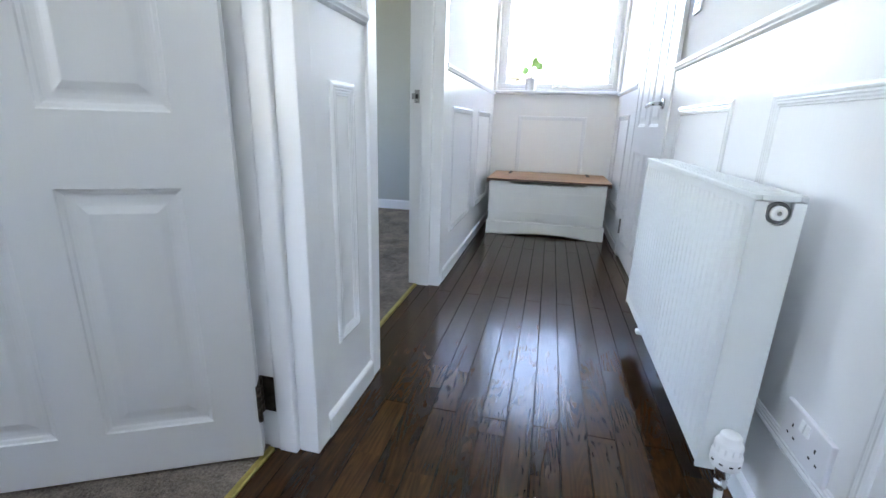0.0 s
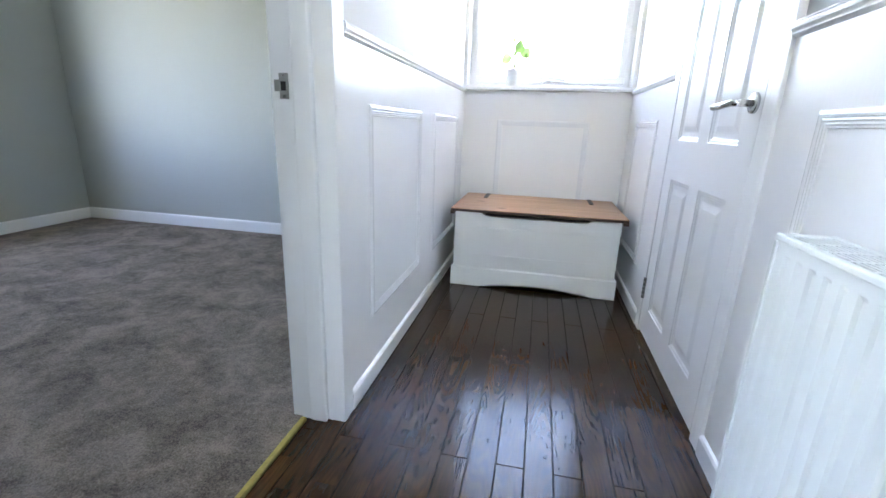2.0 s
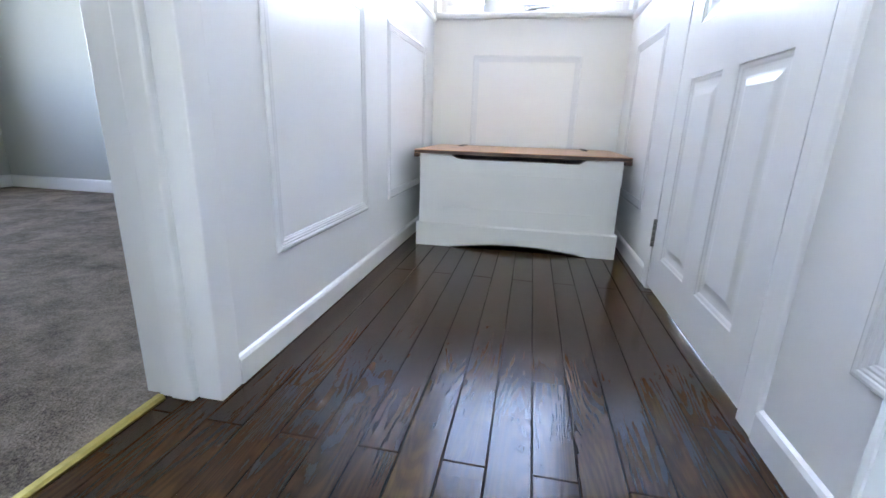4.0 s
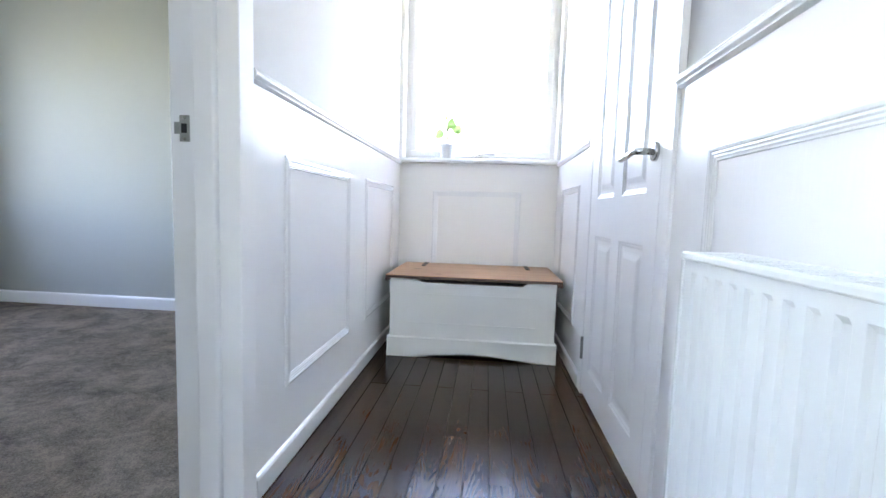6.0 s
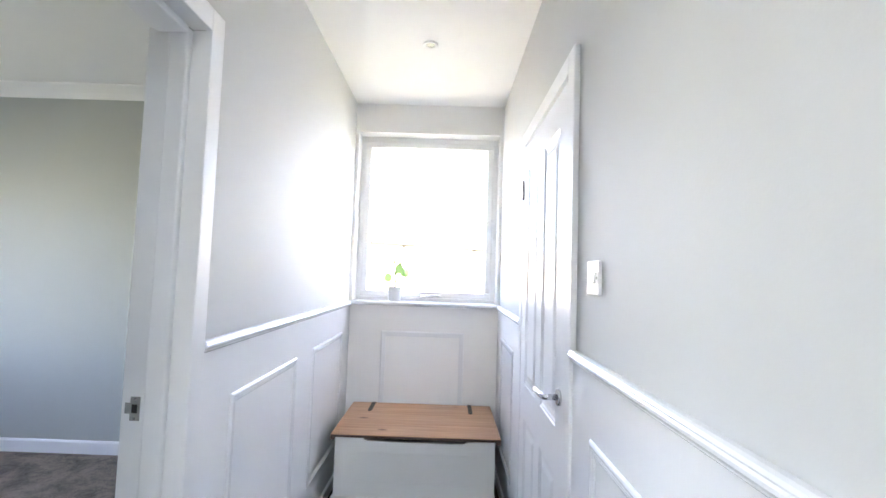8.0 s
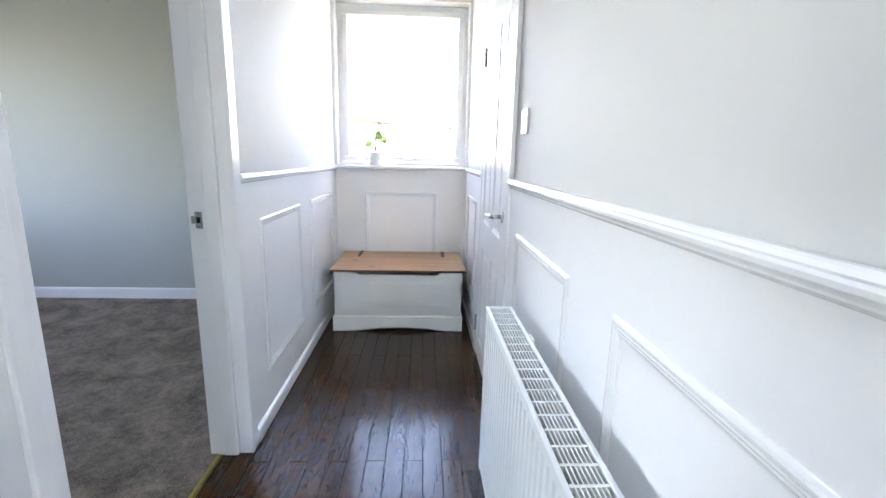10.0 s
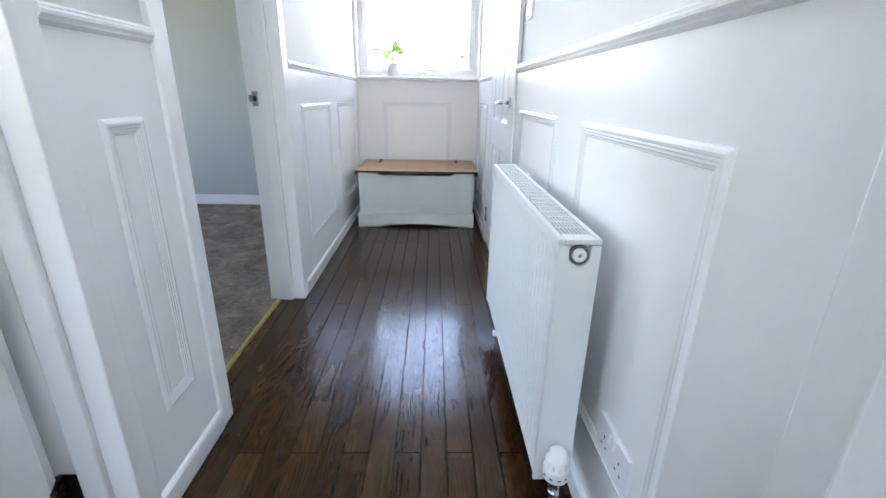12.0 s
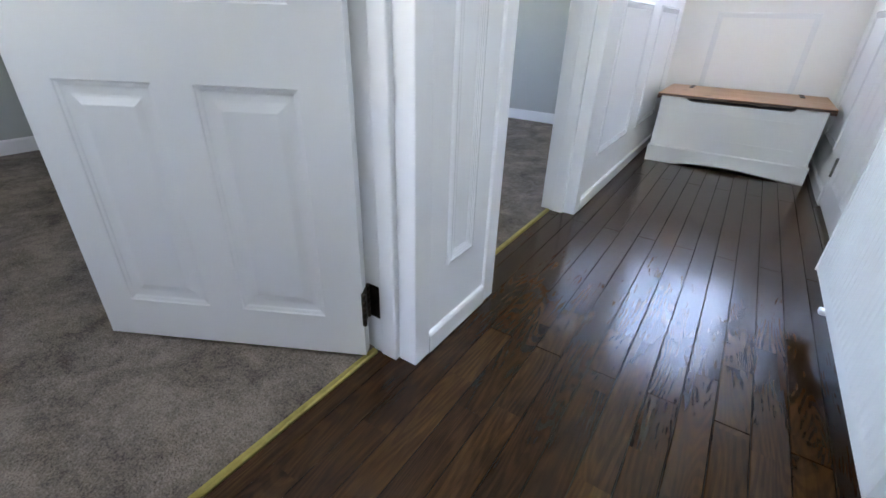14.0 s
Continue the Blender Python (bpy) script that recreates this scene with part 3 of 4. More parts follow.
solid("window_sill", bm, M_MOULD, "white painted window board with rounded nose")

# ---- light switch, socket, downlight ----
def plate(name, label, category, x, yc, zc, w, h, mat, t=0.009):
    th = thing(name, (x, yc, zc), label, category)
    bm = bmesh.new()
    box(bm, -t, 0.0, -w / 2, w / 2, -h / 2, h / 2, 0.003, 3)
    part("faceplate", bm, mat, th)
    return th


switch = plate("light_switch", "white double rocker light switch on the grey wall", "light switch", W + PL, -1.994, 1.361, 0.088, 0.088, M_SOCKET)
for yy in (-0.014, 0.014):
    bm = bmesh.new()
    extrude_profile(bm, [(-0.0092, -0.015), (-0.0145, -0.012), (-0.0115, 0.015), (-0.0092, 0.015)], "y", yy - 0.0095, yy + 0.0095)
    part("rocker", bm, M_UPVC, switch)
for yy in (-0.03, 0.03):
    bm = bmesh.new()
    turned(bm, [(0.0032, -0.0098), (0.0032, -0.0088)], (0, yy, 0), "x", 10)
    part("screw", bm, M_STEEL, switch)

socket = plate("double_socket", "white double plug socket inside the panel moulding", "plug socket", W + BD, -3.308, 0.305, 0.150, 0.090, M_SOCKET, 0.010)
for yy in (-0.038, 0.038):
    # dark patches on the faceplate paint the shade inside the pin holes
    for dy, dz, w, h in ((0, 0.024 - 0.012, 0.004, 0.008), (-0.011, -0.010, 0.0065, 0.004), (0.011, -0.010, 0.0065, 0.004)):
        bm = bmesh.new()
        box(bm, -0.0104, -0.0098, yy + dy - w / 2, yy + dy + w / 2, dz - h / 2 - 0.008, dz + h / 2 - 0.008)
        part("pin_hole_shade", bm, M_DARK, socket)
for yy in (-0.008, 0.008):
    bm = bmesh.new()
    extrude_profile(bm, [(-0.0100, 0.010), (-0.0145, 0.013), (-0.0118, 0.034), (-0.0100, 0.034)], "y", yy - 0.006, yy + 0.006)
    part("rocker", bm, M_UPVC, socket)

down = thing("downlight", (0.546, -0.855, CEIL), "small round recessed ceiling downlight, switched off", "ceiling light")
bm = bmesh.new()
turned(bm, [(0.026, -0.0005), (0.040, -0.0008), (0.041, -0.004), (0.036, -0.007), (0.028, -0.006), (0.026, -0.002)], (0, 0, 0), "z", 32)
part("rim", bm, M_UPVC, down, "white round rim")
bm = bmesh.new()
turned(bm, [(0.0255, -0.0012), (0.022, -0.004), (0.010, -0.0055)], (0, 0, 0), "z", 24)
part("lamp_face", bm, M_STEEL, down, "grey unlit lamp face")


# ---- radiator ----
def radiator():
    x0, x1, y0, y1, z0, z1 = 0.903, 0.990, -3.224, -2.240, 0.138, 0.750
    r = thing("radiator", ((x0 + x1) / 2, (y0 + y1) / 2, z0), "white ribbed double-panel radiator fixed to the panelled wall", "radiator")
    sh = tuple(r.location)
    # front and back panels with pressed vertical channels
    for which in (0, 1):
        xf = x0 + 0.004 if which == 0 else x1 - 0.004
        s = 1 if which == 0 else -1
        bm = bmesh.new()
        n, edge, half = 27, 0.0417, (0.0105, 0.0052)
        pitch = (y1 - y0 - 2 * edge) / (n - 1)
        prof = [(y0 + 0.004, 0.0)]
        for i in range(n):
            yc = y0 + edge + i * pitch
            prof += [(yc - half[0], 0.0), (yc - half[1], 0.0038), (yc + half[1], 0.0038), (yc + half[0], 0.0)]
        prof.append((y1 - 0.004, 0.0))
        levels = [(z0 + 0.004, 0.0), (z0 + 0.038, 0.0), (z0 + 0.047, 1.0), (z1 - 0.037, 1.0), (z1 - 0.030, 0.0), (z1 - 0.0115, 0.0)]
        rings = [[(xf + s * d * k, y, z) for y, d in prof] for z, k in levels]
        made = [[bm.verts.new(p) for p in ring] for ring in rings]
        for a, b in zip(made, made[1:]):
            for i in range(len(a) - 1):
                bm.faces.new((a[i], a[i + 1], b[i + 1], b[i]))
        part("front_panel" if which == 0 else "back_panel", bm, M_RAD, r, "white enamel panel with pressed vertical channels", shift=sh)
    # side covers
    for y, s in ((y0, 1), (y1, -1)):
        bm = bmesh.new()
        # columns under a rim that dips round the bleed plug
        rim = [(x0 + 0.001, z1 - 0.0135), (x0 + 0.0222, z1 - 0.0135)]
        rim += [(x0 + 0.044 + 0.0215 * math.cos(a), z1 - 0.036 + 0.0215 * math.sin(a)) for a in [math.pi * k / 16 - math.pi for k in range(17)]]
        rim += [(x0 + 0.0658, z1 - 0.0135), (x1 - 0.001, z1 - 0.0135)]
        cols = [[bm.verts.new(c) for c in ((px, y, z0), (px, y, pz), (px, y + s * 0.008, pz), (px, y + s * 0.008, z0))] for px, pz in rim]
        for a, b in zip(cols, cols[1:]):
            for i in range(4):
                k = (i + 1) % 4
                bm.faces.new((a[i], b[i], b[k], a[k]))
        bm.faces.new(cols[0])
        bm.faces.new(cols[-1][::-1])
        part("side_cover", bm, M_RAD, r, "flat white enamel side cover", shift=sh)
    # top grille: rim, cross bars, long bars
    bm = bmesh.new()
    zt0, zt1 = z1 - 0.012, z1
    box(bm, x0, x0 + 0.012, y0, y1, zt0, zt1, 0.003)
    box(bm, x1 - 0.012, x1, y0, y1, zt0, zt1, 0.003)
    box(bm, x0 + 0.012, x1 - 0.012, y0, y0 + 0.036, zt0, zt1 - 0.0005, 0.002)
    box(bm, x0 + 0.012, x1 - 0.012, y1 - 0.02, y1, zt0, zt1 - 0.0005, 0.002)
    ga, gb = y0 + 0.036, y1 - 0.02
    nrow = 20
    for i in range(1, nrow):
        yy = ga + (gb - ga) * i / nrow
        box(bm, x0 + 0.012, x1 - 0.012, yy - 0.0032, yy + 0.0032, zt0 + 0.002, zt1 - 0.001)
    nb = 8
    for i in range(1, nb):
        xx = x0 + 0.012 + (x1 - x0 - 0.024) * i / nb
        box(bm, xx - 0.0012, xx + 0.0012, ga, gb, zt0 + 0.003, zt1 - 0.0012)
    part("top_grille", bm, M_RAD, r, "slotted white top grille", shift=sh)
    # convector fins and water ways seen through the slots
    bm = bmesh.new()
    pts = []
    k = 70
    for i in range(k):
        y = y0 + 0.02 + (y1 - y0 - 0.04) * i / k
        for u, d in ((0.0, 0.018), (0.4, 0.018), (0.5, 0.040), (0.9, 0.040)):
            pts.append((x0 + d, y + u * (y1 - y0 - 0.04) / k))
    a = [bm.verts.new((x, y, z0 + 0.05)) for x, y in pts]
    b = [bm.verts.new((x, y, z1 - 0.11)) for x, y in pts]
    for i in range(len(pts) - 1):
        bm.faces.new((a[i], a[i + 1], b[i + 1], b[i]))
    part("convector_fins", bm, M_STEEL, r, "grey metal convector fins", shift=sh)
    # bleed plug in its notch
    bm = bmesh.new()
    turned(bm, [(0.0208, y0 + 0.012), (0.0208, y0 + 0.004), (0.0180, y0 + 0.0035), (0.0150, y0 + 0.003), (0.0150, y0 + 0.009)], (x0 + 0.044, 0, z1 - 0.034), "y", 28)
    plug = part("bleed_plug", bm, M_ZINC, r, "dull grey metal ring of the bleed plug", shift=sh)
    bm = bmesh.new()
    turned(bm, [(0.0140, y0 + 0.010), (0.0140, y0 - 0.001), (0.0120, y0 - 0.003), (0.0045, y0 - 0.004), (0.0040, y0 + 0.001)], (x0 + 0.044, 0, z1 - 0.034), "y", 20)
    part("plug_cap", bm, M_UPVC, plug, shift=sh)
    bm = bmesh.new()
    turned(bm, [(0.0042, y0 + 0.001), (0.0042, y0 - 0.003), (0.003, y0 - 0.0035)], (x0 + 0.044, 0, z1 - 0.034), "y", 6)
    part("bleed_screw", bm, M_STEEL, plug, "small steel bleed screw", shift=sh)
    bm = bmesh.new()
    box(bm, x0 + 0.024, x0 + 0.064, y0 + 0.010, y0 + 0.014, z1 - 0.062, z1 - 0.012)
    part("notch_back", bm, M_RAD, r, shift=sh)
    # wall brackets
    for yy, zz, wd in ((-2.50, z1 - 0.045, 0.022), (-2.98, z1 - 0.22, 0.018), (-2.50, z0 + 0.05, 0.018), (-2.98, z0 + 0.05, 0.018)):
        bm = bmesh.new()
        box(bm, x1 + 0.001, x1 + 0.006, yy - wd, yy + wd, zz - 0.080, zz + 0.048, 0.002)
        box(bm, x1 + 0.006, W + BD, yy - 0.004, yy + 0.004, zz - 0.075, zz - 0.045, 0.001)
        part("bracket", bm, M_UPVC, r, "white wall bracket", shift=sh)
    bm = bmesh.new()
    box(bm, x0 - 0.008, x0 + 0.03, -2.545, -2.520, z0 - 0.012, z0 + 0.006, 0.005, 2)
    part("bracket_foot", bm, M_UPVC, r, "small white plastic bracket foot", shift=sh)
    # thermostatic valve
    vx, vy = 0.946, y0 - 0.030
    bm = bmesh.new()
    turned(bm, [(0.0225, 0.178), (0.0285, 0.181), (0.0295, 0.186), (0.0295, 0.209), (0.0285, 0.211), (0.0265, 0.212), (0.0262, 0.234), (0.0235, 0.238), (0.0205, 0.2385), (0.0200, 0.252), (0.017, 0.2555), (0.006, 0.256)], (vx, vy, 0), "z", 32)
    head = part("valve_head", bm, M_UPVC, r, "white thermostatic valve head with marks", shift=sh)
    for k in range(12):
        a = 2 * math.pi * k / 12
        bm = bmesh.new()
        tmp = bmesh.new()
        box(tmp, 0.0258, 0.0276, -0.0018, 0.0018, 0.218, 0.232)
        bmesh.ops.rotate(tmp, verts=tmp.verts[:], cent=(0, 0, 0), matrix=Matrix.Rotation(a, 3, "Z"))
        bmesh.ops.translate(tmp, verts=tmp.verts[:], vec=(vx, vy, 0))
        join(bm, tmp)
        part("grip_rib", bm, M_UPVC, head, shift=sh)
    for a in (-2.2, -1.57, -0.95, -2.85):
        bm = bmesh.new()
        tmp = bmesh.new()
        box(tmp, 0.0290, 0.0298, -0.0035, 0.0035, 0.193, 0.1965)
        bmesh.ops.rotate(tmp, verts=tmp.verts[:], cent=(0, 0, 0), matrix=Matrix.Rotation(a, 3, "Z"))
        bmesh.ops.translate(tmp, verts=tmp.verts[:], vec=(vx, vy, 0))
        join(bm, tmp)
        part("dial_mark", bm, M_DARK, head, shift=sh)
    bm = bmesh.new()
    turned(bm, [(0.0145, 0.176), (0.0165, 0.170), (0.0135, 0.150), (0.0105, 0.146), (0.0105, 0.140), (0.0135, 0.138), (0.0135, 0.126), (0.0095, 0.123), (0.0095, 0.118)], (vx, vy, 0), "z", 20)
    tube(bm, [(vx, vy, 0.160), (vx, y0 + 0.002, 0.160)], 0.010, 16)
    part("valve_body", bm, M_CHROME, r, "chrome valve body", shift=sh)
    bm = bmesh.new()
    tube(bm, [(vx, vy, 0.122), (vx + 0.004, vy, 0.08), (vx + 0.012, vy - 0.002, 0.04), (vx + 0.016, vy - 0.004, -0.001)], 0.0085, 14)
    pipe = part("feed_pipe", bm, M_UPVC, r, "white painted feed pipe", shift=sh)
    bm = bmesh.new()
    turned(bm, [(0.0305, 0.002), (0.0305, 0.006), (0.026, 0.0095), (0.012, 0.013), (0.009, 0.018)], (vx + 0.016, vy - 0.004, 0), "z", 32)
    part("pipe_collar", bm, M_UPVC, pipe, "white plastic pipe collar on the floor", shift=sh)


radiator()


# ---- blanket chest ----
def chest():
    c = thing("blanket_chest", (0.525, -0.335, 0), "cream painted blanket chest with a waxed pine lid below the window", "chest")
    sh = tuple(c.location)
    X0, X1, Y0, Y1 = 0.079, 0.973, -0.641, -0.045
    zt = 0.4345
    bm = bmesh.new()
    # front board with the lid's finger cut
    pts = [(X0, 0.03), (X1, 0.03), (X1, zt), (0.830, zt), (0.818, zt - 0.002), (0.800, zt - 0.017), (0.788, zt - 0.021), (0.262, zt - 0.021), (0.250, zt - 0.017), (0.232, zt - 0.002), (0.220, zt), (X0, zt)]
    extrude_profile(bm, [(x, z) for x, z in pts], "y", Y0, Y0 + 0.018)
    part("front_board", bm, M_CREAM, c, shift=sh)
    for xa, xb in ((X0, X0 + 0.018), (X1 - 0.018, X1)):
        bm = bmesh.new()
        box(bm, xa, xb, Y0 + 0.0182, Y1, 0.03, zt, 0.001)
        part("side_board", bm, M_CREAM, c, shift=sh)
    bm = bmesh.new()
    box(bm, X0 + 0.0182, X1 - 0.0182, Y1 - 0.014, Y1, 0.03, zt)
    part("back_board", bm, M_CREAM, c, shift=sh)
    bm = bmesh.new()
    box(bm, X0 + 0.0182, X1 - 0.0182, Y0 + 0.0182, Y1 - 0.0142, 0.045, 0.055)
    part("bottom_board", bm, M_DARK, c, shift=sh)
    # faint raised panel on the front: two beads and soft sides
    for z in (0.353, 0.192):
        bm = bmesh.new()
        extrude_profile(bm, [(Y0 - 0.0002, z - 0.003), (Y0 - 0.0010, z - 0.0015), (Y0 - 0.0012, z), (Y0 - 0.0008, z + 0.0015), (Y0 - 0.0002, z + 0.003)], "x", 0.176, 0.873)
        part("front_bead", bm, M_CREAM, c, shift=sh)
    for x in (0.176, 0.873):
        bm = bmesh.new()
        extrude_profile(bm, [(x - 0.003, Y0 - 0.0002), (x - 0.001, Y0 - 0.0005), (x + 0.001, Y0 - 0.0005), (x + 0.003, Y0 - 0.0002)], "z", 0.192, 0.353)
        part("front_bead", bm, M_CREAM, c, shift=sh)
    # plinth with an arched foot
    pz = 0.106
    xa, xb = 0.066, 0.986
    arc = []
    for i in range(21):
        u = i / 20
        arc.append((0.860 - u * (0.860 - 0.235), 0.030 * math.sin(math.pi * u) ** 0.8))
    bm = bmesh.new()
    prof = [(xa, 0), (xa, pz), (xb, pz), (xb, 0)] + arc
    f1 = [bm.verts.new((x, Y0 - 0.009, z)) for x, z in prof]
    f2 = [bm.verts.new((x, Y0 - 0.0005, z)) for x, z in prof]
    for ring, fl in ((f1, 1), (f2, -1)):
        face = bm.faces.new(ring[::fl])
        bmesh.ops.triangulate(bm, faces=[face])
    for i in range(len(prof)):
        j = (i + 1) % len(prof)
        bm.faces.new((f1[i], f1[j], f2[j], f2[i]))
    part("plinth_front", bm, M_CREAM, c, "cream painted arched plinth", shift=sh)
    bm = bmesh.new()
    extrude_profile(bm, [(Y0 - 0.0085, pz + 0.0003), (Y0 - 0.0005, pz + 0.0075), (Y0 - 0.0005, pz + 0.0003)], "x", xa + 0.001, xb - 0.001)
    part("plinth_cap", bm, M_CREAM, c, shift=sh)
    for a, b in ((xa, X0 - 0.0005), (X1 + 0.0005, xb)):
        bm = bmesh.new()
        box(bm, a, b, Y0, Y1, 0.0, pz, 0.002)
        part("plinth_side", bm, M_CREAM, c, shift=sh)
    # lid: three glued boards and end battens
    lid = None
    z0, z1 = zt + 0.001, zt + 0.0185
    ys = [-0.655, -0.455, -0.245, -0.038]
    for i in range(3):
        bm = bmesh.new()
        box(bm, 0.054, 1.004, ys[i] + (0.0002 if i else 0), ys[i + 1] - 0.0002, z0, z1, 0.0022 if i == 0 else 0.0006)
        ob = part("lid_board", bm, M_PINE, lid if lid else c, "waxed pine lid board", shift=sh)
        if lid is None:
            lid = ob
            lid.name = "lid"
    # thin darker strip along the front edge of the lid
    bm = bmesh.new()
    box(bm, 0.0545, 1.0035, -0.6562, -0.6548, z0 + 0.0015, z1 - 0.003)
    part("lid_edge", bm, M_PINE_DARK, lid, "darker strip on the front edge of the lid", shift=sh)
    for a, b in ((0.052, 0.0735), (0.9785, 1.006)):
        bm = bmesh.new()
        box(bm, a, b, -0.652, -0.05, zt - 0.016, zt + 0.0018, 0.002)
        part("lid_batten", bm, M_PINE_DARK, lid, "dark end batten", shift=sh)
    for x in (0.198, 0.858):
        bm = bmesh.new()
        prof = [(x - 0.0135, -0.036), (x + 0.0135, -0.036), (x + 0.0135, -0.215), (x + 0.010, -0.228), (x, -0.233), (x - 0.010, -0.228), (x - 0.0135, -0.215)]
        extrude_profile(bm, prof, "z", z1 + 0.0003, z1 + 0.0028)
        h = part("lid_hinge", bm, M_OLDIRON, c, "dark iron strap hinge", shift=sh)
        for yy in (-0.21, -0.15, -0.08):
            bm = bmesh.new()
            turned(bm, [(0.004, z1 + 0.0029), (0.0035, z1 + 0.004), (0.001, z1 + 0.0045)], (x, yy, 0), "z", 10)
            part("screw", bm, M_OLDIRON, h, shift=sh)


chest()


# ---- plant on the sill ----
def plant():
    px, py, pz = 0.303, 0.030, 1.155
    p = thing("potted_plant", (px, py, pz), "small green leafy plant in a white pot on the window sill", "potted plant")
    bm = bmesh.new()
    turned(bm, [(0.036, 0.0), (0.042, 0.004), (0.048, 0.088), (0.0495, 0.093), (0.0495, 0.104), (0.0470, 0.105), (0.0450, 0.097), (0.0435, 0.090)], (0, 0, 0), "z", 32)
    part("pot", bm, M_POT, p, "plain white ceramic pot")
    bm = bmesh.new()
    turned(bm, [(0.0435, 0.086), (0.034, 0.091), (0.012, 0.093)], (0, 0, 0), "z", 20)
    part("soil", bm, M_SOIL, p)
    rng = random.Random(4)
    # dx, dy, dz, length, direction of the leaf in the upright plane, lean
    leaves = [(-0.022, -0.004, 0.180, 0.070, 205, 20), (-0.004, -0.010, 0.226, 0.068, 8, -15), (0.048, 0.004, 0.226, 0.066, -50, 12), (0.020, 0.008, 0.246, 0.040, 60, 30),
              (-0.004, 0.010, 0.268, 0.030, 115, -30), (0.070, -0.006, 0.200, 0.034, -85, 35), (0.016, -0.012, 0.206, 0.036, 215, 45)]
    for dx, dy, dz, size, turn, tilt in leaves:
        bm = bmesh.new()
        tube(bm, [(rng.uniform(-0.006, 0.006), rng.uniform(-0.006, 0.006), 0.088), (dx * 0.35, dy * 0.4, 0.05 + dz * 0.55), (dx * 0.8, dy * 0.8, dz * 0.96), (dx, dy, dz)], [0.0026, 0.0022, 0.0017, 0.0012], 6)
        stem = part("stem", bm, M_STEM, p)
        bm = bmesh.new()
        m = Matrix.Translation((dx, dy, dz)) @ Matrix.Rotation(radians(90), 4, "X") @ Matrix.Rotation(radians(turn), 4, "Z") @ Matrix.Rotation(radians(tilt), 4, "X")
        nu, nv = 9, 7
        grid = []
        for i in range(nu):
            u = i / (nu - 1)
            w = 0.58 * size * math.sin(math.pi * min(1.0, u * 0.98 + 0.015)) ** 0.62 * (1.15 - 0.5 * u)
            row = []
            for j in range(nv):
                v = -1 + 2 * j / (nv - 1)
                row.append(bm.verts.new(m @ Vector((u * size, v * w, 0.25 * abs(v) * w - 0.22 * size * u * u))))
            grid.append(row)
        for i in range(nu - 1):
            for j in range(nv - 1):
                f = bm.faces.new((grid[i][j], grid[i + 1][j], grid[i + 1][j + 1], grid[i][j + 1]))
                f.smooth = True
        part("leaf", bm, M_LEAF, stem)


plant()

# ---- rooms beyond the doorways ----
AX, DX = -3.33, -3.25
RY = 0.03
RC = 2.66


def block_wall(name, x0, x1, y0, y1, z0, z1, mat, label):
    bm = bmesh.new()
    box(bm, x0, x1, y0, y1, z0, z1)
    return solid(name, bm, mat, label)


room_n = block_wall("wall_bedroom_north", AX - 0.3, -0.128, RY, RY + 0.3, 0, RC + 0.05, M_ROOM, "plain grey blue painted bedroom wall")
wall_with_openings("wall_bedroom_west", AX - 0.3, AX, -3.0, RY, RC + 0.05, [(-1.95, -0.62, 0.80, 2.20)], M_ROOM, "grey blue painted bedroom wall with a window")
block_wall("wall_partition", AX, -0.128, -3.06, -2.97, 0, RC + 0.05, M_ROOM, "grey blue partition between the rooms")
wall_with_openings("wall_second_room_west", AX - 0.3, DX, -6.0, -3.0, RC + 0.05, [(-5.62, -4.88, 0.85, 2.15)], M_ROOM, "grey painted wall of the second room")
# opening added in this unseen wall for the south fill lamp
bm = bmesh.new()
for xa, xb, za, zb in ((AX - 0.3, -2.15, 0, RC + 0.05), (-1.55, -0.128, 0, RC + 0.05), (-2.15, -1.55, 0, 0.85), (-2.15, -1.55, 2.15, RC + 0.05)):
    box(bm, xa, xb, -6.1, -6.0, za, zb)
solid("wall_second_room_south", bm, M_ROOM, "grey painted wall of the second room with an added window opening")
block_wall("ceiling_bedroom", AX - 0.3, -0.118, -3.0, RY + 0.3, RC + 0.05, RC + 0.15, M_CEIL, "white bedroom ceiling")
block_wall("ceiling_bedroom_face", AX, -0.129, -2.97, RY, RC, RC + 0.045, M_CEIL, "white bedroom ceiling")
block_wall("ceiling_second_room", AX - 0.3, -0.118, -6.1, -3.0, RC + 0.05, RC + 0.15, M_CEIL, "white ceiling of the second room")

bm = bmesh.new()
cove = [(0.0, 0.0), (-0.012, 0.0), (-0.016, 0.012), (-0.030, 0.038), (-0.052, 0.060), (-0.078, 0.074), (-0.090, 0.078), (-0.090, 0.088), (0.0, 0.088)]
extrude_profile(bm, [(RY + u, RC - 0.088 + v) for u, v in cove], "x", AX, -0.129)
part("cornice", bm, M_CEIL, room_n, "white plaster coving")
bm = bmesh.new()
extrude_profile(bm, [(RY, 0), (RY - 0.015, 0), (RY - 0.015, 0.085), (RY - 0.010, 0.095), (RY, 0.097)], "x", AX + 0.015, -0.143)
part("baseboard", bm, M_MOULD, room_n, "white painted bedroom skirting board")
for name, xx, ya, yb in (("baseboard_bedroom_west", AX, -2.97, RY), ("baseboard_second_room_west", DX, -6.0, -3.06)):
    bm = bmesh.new()
    extrude_profile(bm, [(xx, 0), (xx + 0.015, 0), (xx + 0.015, 0.085), (xx + 0.010, 0.095), (xx, 0.097)], "y", ya, yb)
    solid(name, bm, M_MOULD, "white painted room skirting board")

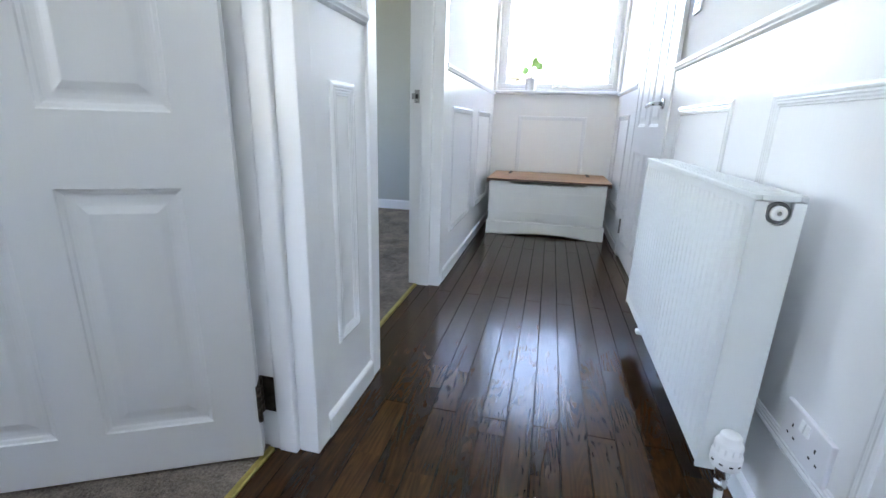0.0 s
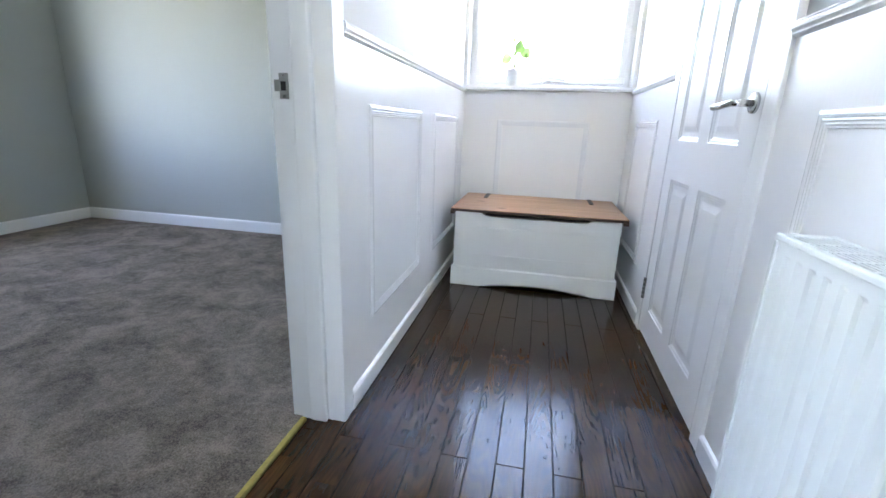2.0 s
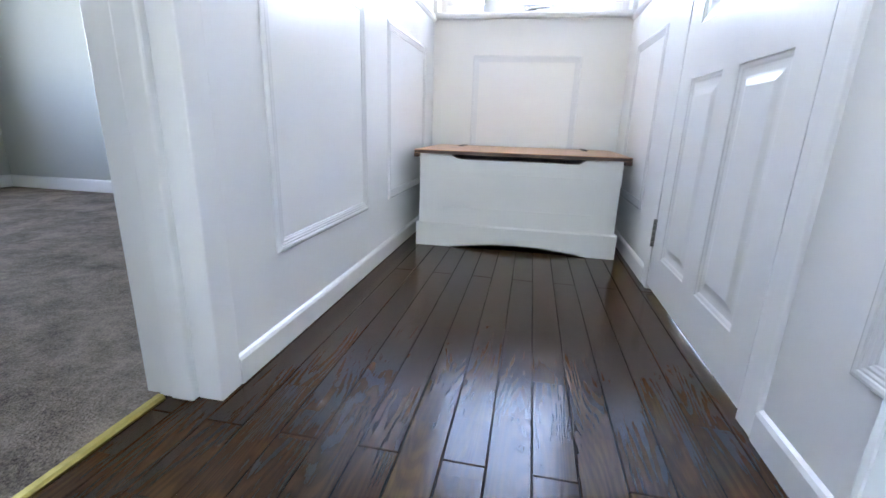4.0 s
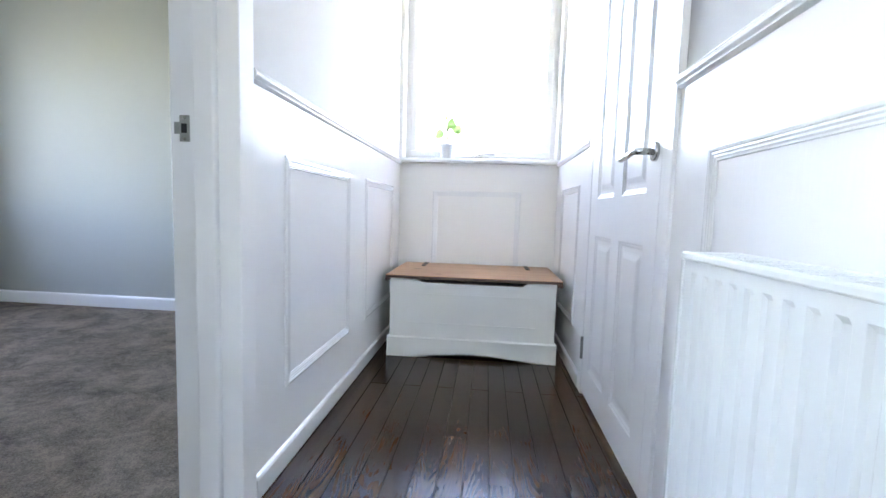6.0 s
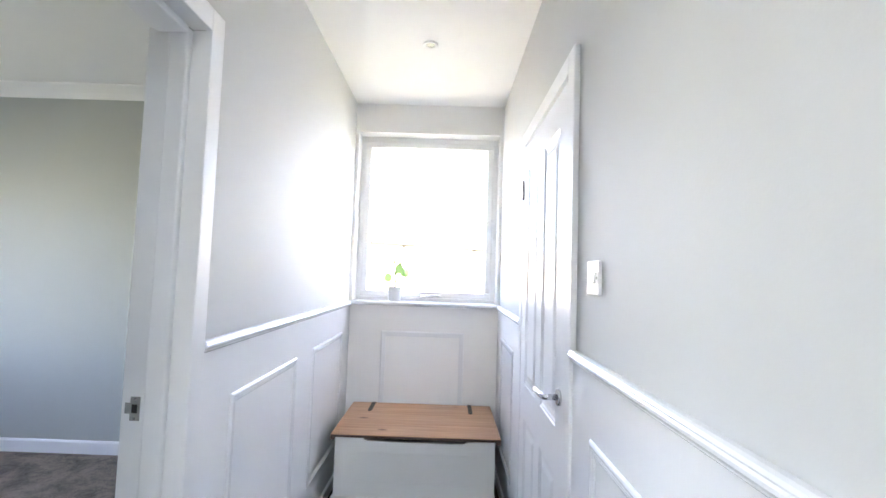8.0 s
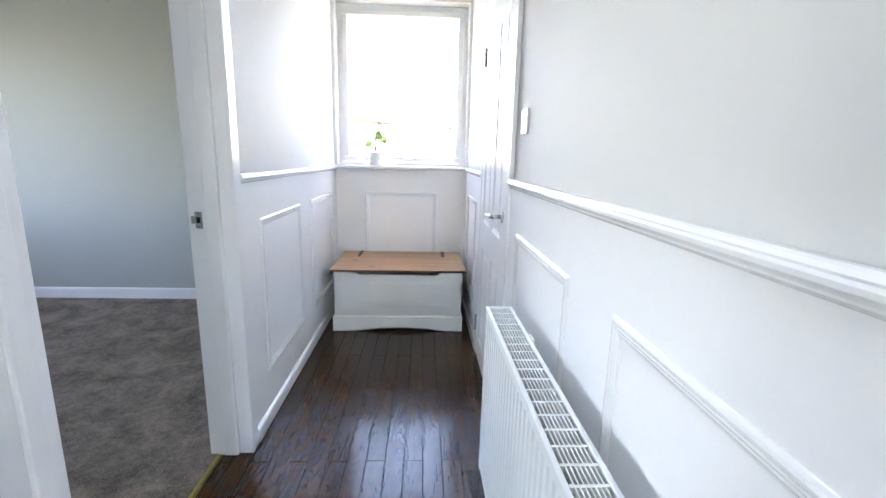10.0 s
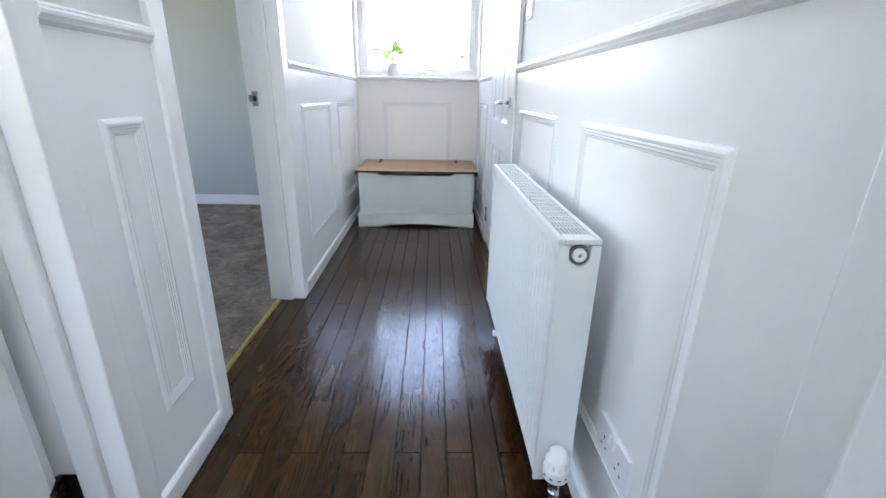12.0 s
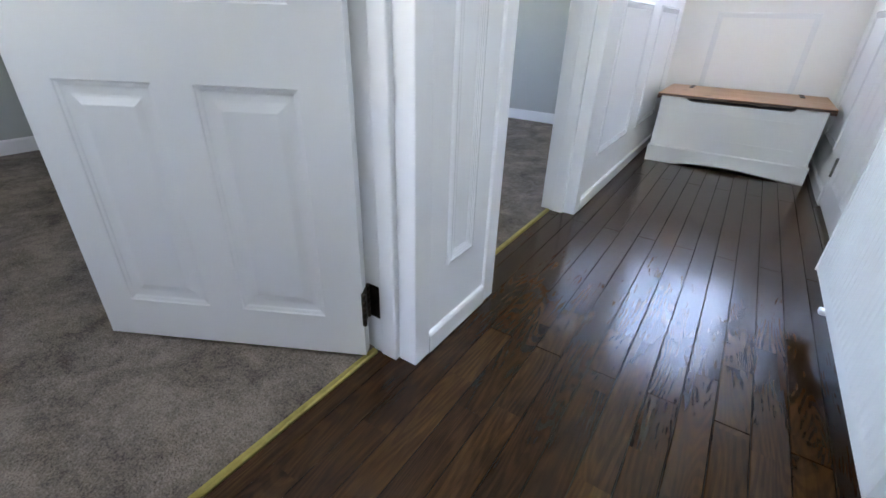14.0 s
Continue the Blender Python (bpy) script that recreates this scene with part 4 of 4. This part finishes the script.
for name, y0, y1, xf in (("window_2", -1.95, -0.62, AX - 0.22), ("window_4", -5.62, -4.88, AX - 0.22)):
    w2 = thing(name, (xf, (y0 + y1) / 2, 0.85), "white plastic framed room window out of view", "window")
    w2["kind"] = "structure"
    sh = tuple(w2.location)
    bm = bmesh.new()
    for a, b, c_, d in ((y0, y1, 0.85, 0.90), (y0, y1, 2.10, 2.145), (y0, y0 + 0.05, 0.90, 2.10), (y1 - 0.05, y1, 0.90, 2.10), ((y0 + y1) / 2 - 0.035, (y0 + y1) / 2 + 0.035, 0.90, 2.10)):
        box(bm, xf, xf + 0.06, a, b, c_, d, 0.003)
    part("window_frame", bm, M_UPVC, w2, shift=sh)
# unseen window, added to go with the south fill lamp
w3 = thing("added_window_3", (-1.85, -6.1, 0.85), "white plastic framed room window out of view", "window")
w3["kind"] = "structure"
bm = bmesh.new()
for a, b, c_, d in ((-2.15, -1.55, 0.85, 0.90), (-2.15, -1.55, 2.10, 2.145), (-2.15, -2.10, 0.90, 2.10), (-1.60, -1.55, 0.90, 2.10)):
    box(bm, a, b, -6.095, -6.055, c_, d, 0.003)
part("window_frame", bm, M_UPVC, w3, shift=tuple(w3.location))

# side room across the hall
block_wall("wall_side_room_east", 3.2, 3.3, -6.1, -2.9, 0, 2.68, M_PLASTER, "pale plaster wall of the side room")
block_wall("wall_side_room_north", W + 0.128, 3.3, -3.0, -2.9, 0, 2.68, M_PLASTER, "pale plaster wall of the side room")
block_wall("wall_side_room_south", W + 0.128, 3.3, -6.1, -6.0, 0, 2.68, M_PLASTER, "pale plaster wall of the side room")
block_wall("ceiling_side_room", W + 0.128, 3.3, -6.1, -2.9, 2.68, 2.74, M_CEIL, "white ceiling of the side room")
block_wall("wall_store_east", 1.9, 2.0, -2.9, 0.3, 0, 2.68, M_PLASTER, "plaster wall behind the closed door")
# the roof slab is added out of view to block sun and sky
block_wall("roof", AX - 0.5, 3.5, -8.9, 0.5, 2.84, 2.95, M_TILE, "unseen flat grey roof slab added to shut out sun and sky")
block_wall("roof_store", W + 0.12, 2.0, -2.9, 0.3, 2.68, 2.72, M_CEIL, "ceiling behind the closed door")

# ---- floors ----
bm = bmesh.new()
box(bm, AX - 0.25, -0.1402, -6.05, RY, -0.05, 0.006)
solid("floor_carpet", bm, M_CARPET, "short pile grey beige carpet")
bm = bmesh.new()
box(bm, W + 0.122, 3.25, -6.05, -2.95, -0.05, 0.006)
solid("floor_side_carpet", bm, M_CARPET, "short pile grey carpet in the side room")
for name, xa, xb, ya, yb in (("threshold_strip", -0.1400, -0.1218, A0 + 0.017, A1 - 0.017), ("threshold_strip", -0.1400, -0.1218, D0 + 0.017, D1 - 0.017), ("threshold_strip", W + 0.1545, W + 0.1725, R0 + 0.017, R1 - 0.017)):
    bm = bmesh.new()
    extrude_profile(bm, [(xa, -0.01), (xa, 0.006), (xa + 0.002, 0.0085), (xb - 0.004, 0.0085), (xb, 0.003), (xb, -0.01)], "y", ya, yb)
    solid(name, bm, M_BRASS, "thin brass threshold strip between carpet and boards", "threshold strip")
bm = bmesh.new()
box(bm, -0.1398, W + 0.121, BACK, 0.0, -0.06, -0.006)
floor = solid("floor", bm, M_DARK, "dark stained oak board floor")
PITCH, GAP = 0.0778, 0.0008
rng = random.Random(11)
for k in range(-2, 16):
    xa, xb = 0.005 + PITCH * k, 0.005 + PITCH * (k + 1)
    xa, xb = max(xa, -0.1216), min(xb, W + 0.103)
    if xb - xa < 0.01:
        continue
    y = -0.06 if k % 2 == 0 else -1.04
    joints = [0.0] + [y - 1.96 * i for i in range(5) if -8.4 < y - 1.96 * i < -0.01] + [BACK]
    for top, bot in zip(joints, joints[1:]):
        bm = bmesh.new()
        b_ = 0.0016
        dz = rng.uniform(-0.0004, 0.0003)
        x0, x1, y0, y1 = xa + GAP, xb - GAP, bot + GAP, top - GAP
        rings = [[(x0, y0, -0.006), (x1, y0, -0.006), (x1, y1, -0.006), (x0, y1, -0.006)],
                 [(x0, y0, dz - 0.0016), (x1, y0, dz - 0.0016), (x1, y1, dz - 0.0016), (x0, y1, dz - 0.0016)],
                 [(x0 + b_, y0 + b_, dz), (x1 - b_, y0 + b_, dz), (x1 - b_, y1 - b_, dz), (x0 + b_, y1 - b_, dz)]]
        loft(bm, rings, smooth=False)
        part("board", bm, M_FLOOR, floor)

# ---- outside ----
bm = bmesh.new()
n = 24
box(bm, -60, 60, -60, 60, -0.5, -0.3)
bmesh.ops.create_grid(bm, x_segments=1, y_segments=1, size=1500, matrix=Matrix.Translation((0, 0, -0.35)))
solid("ground", bm, M_GROUND, "open grassy ground round the house")

nb = thing("neighbour_building", (0, 10.5, -0.3), "low cream rendered outbuilding with a weathered gutter beyond the window", "building")
nb.rotation_euler = (0, 0, math.atan2(2.6, 4.2))
bm = bmesh.new()
box(bm, -7, 12, 0, 3.5, 0, 2.52)
part("wall", bm, M_RENDER, nb)
bm = bmesh.new()
extrude_profile(bm, [(-0.12, 2.522), (1.75, 2.62), (3.62, 2.522)], "x", -7.1, 12.1)
part("roof", bm, M_ROOF, nb)
bm = bmesh.new()
tube(bm, [(-7.1, -0.16, 2.53), (0, -0.16, 2.525), (12.1, -0.16, 2.52)], 0.050, 10)
part("gutter", bm, M_GUTTER, nb)
for i in range(12):
    bm = bmesh.new()
    box(bm, -6 + i * 1.3, -5.95 + i * 1.3, -0.15, 0, 2.44, 2.52)
    part("gutter_bracket", bm, M_GUTTER, nb)
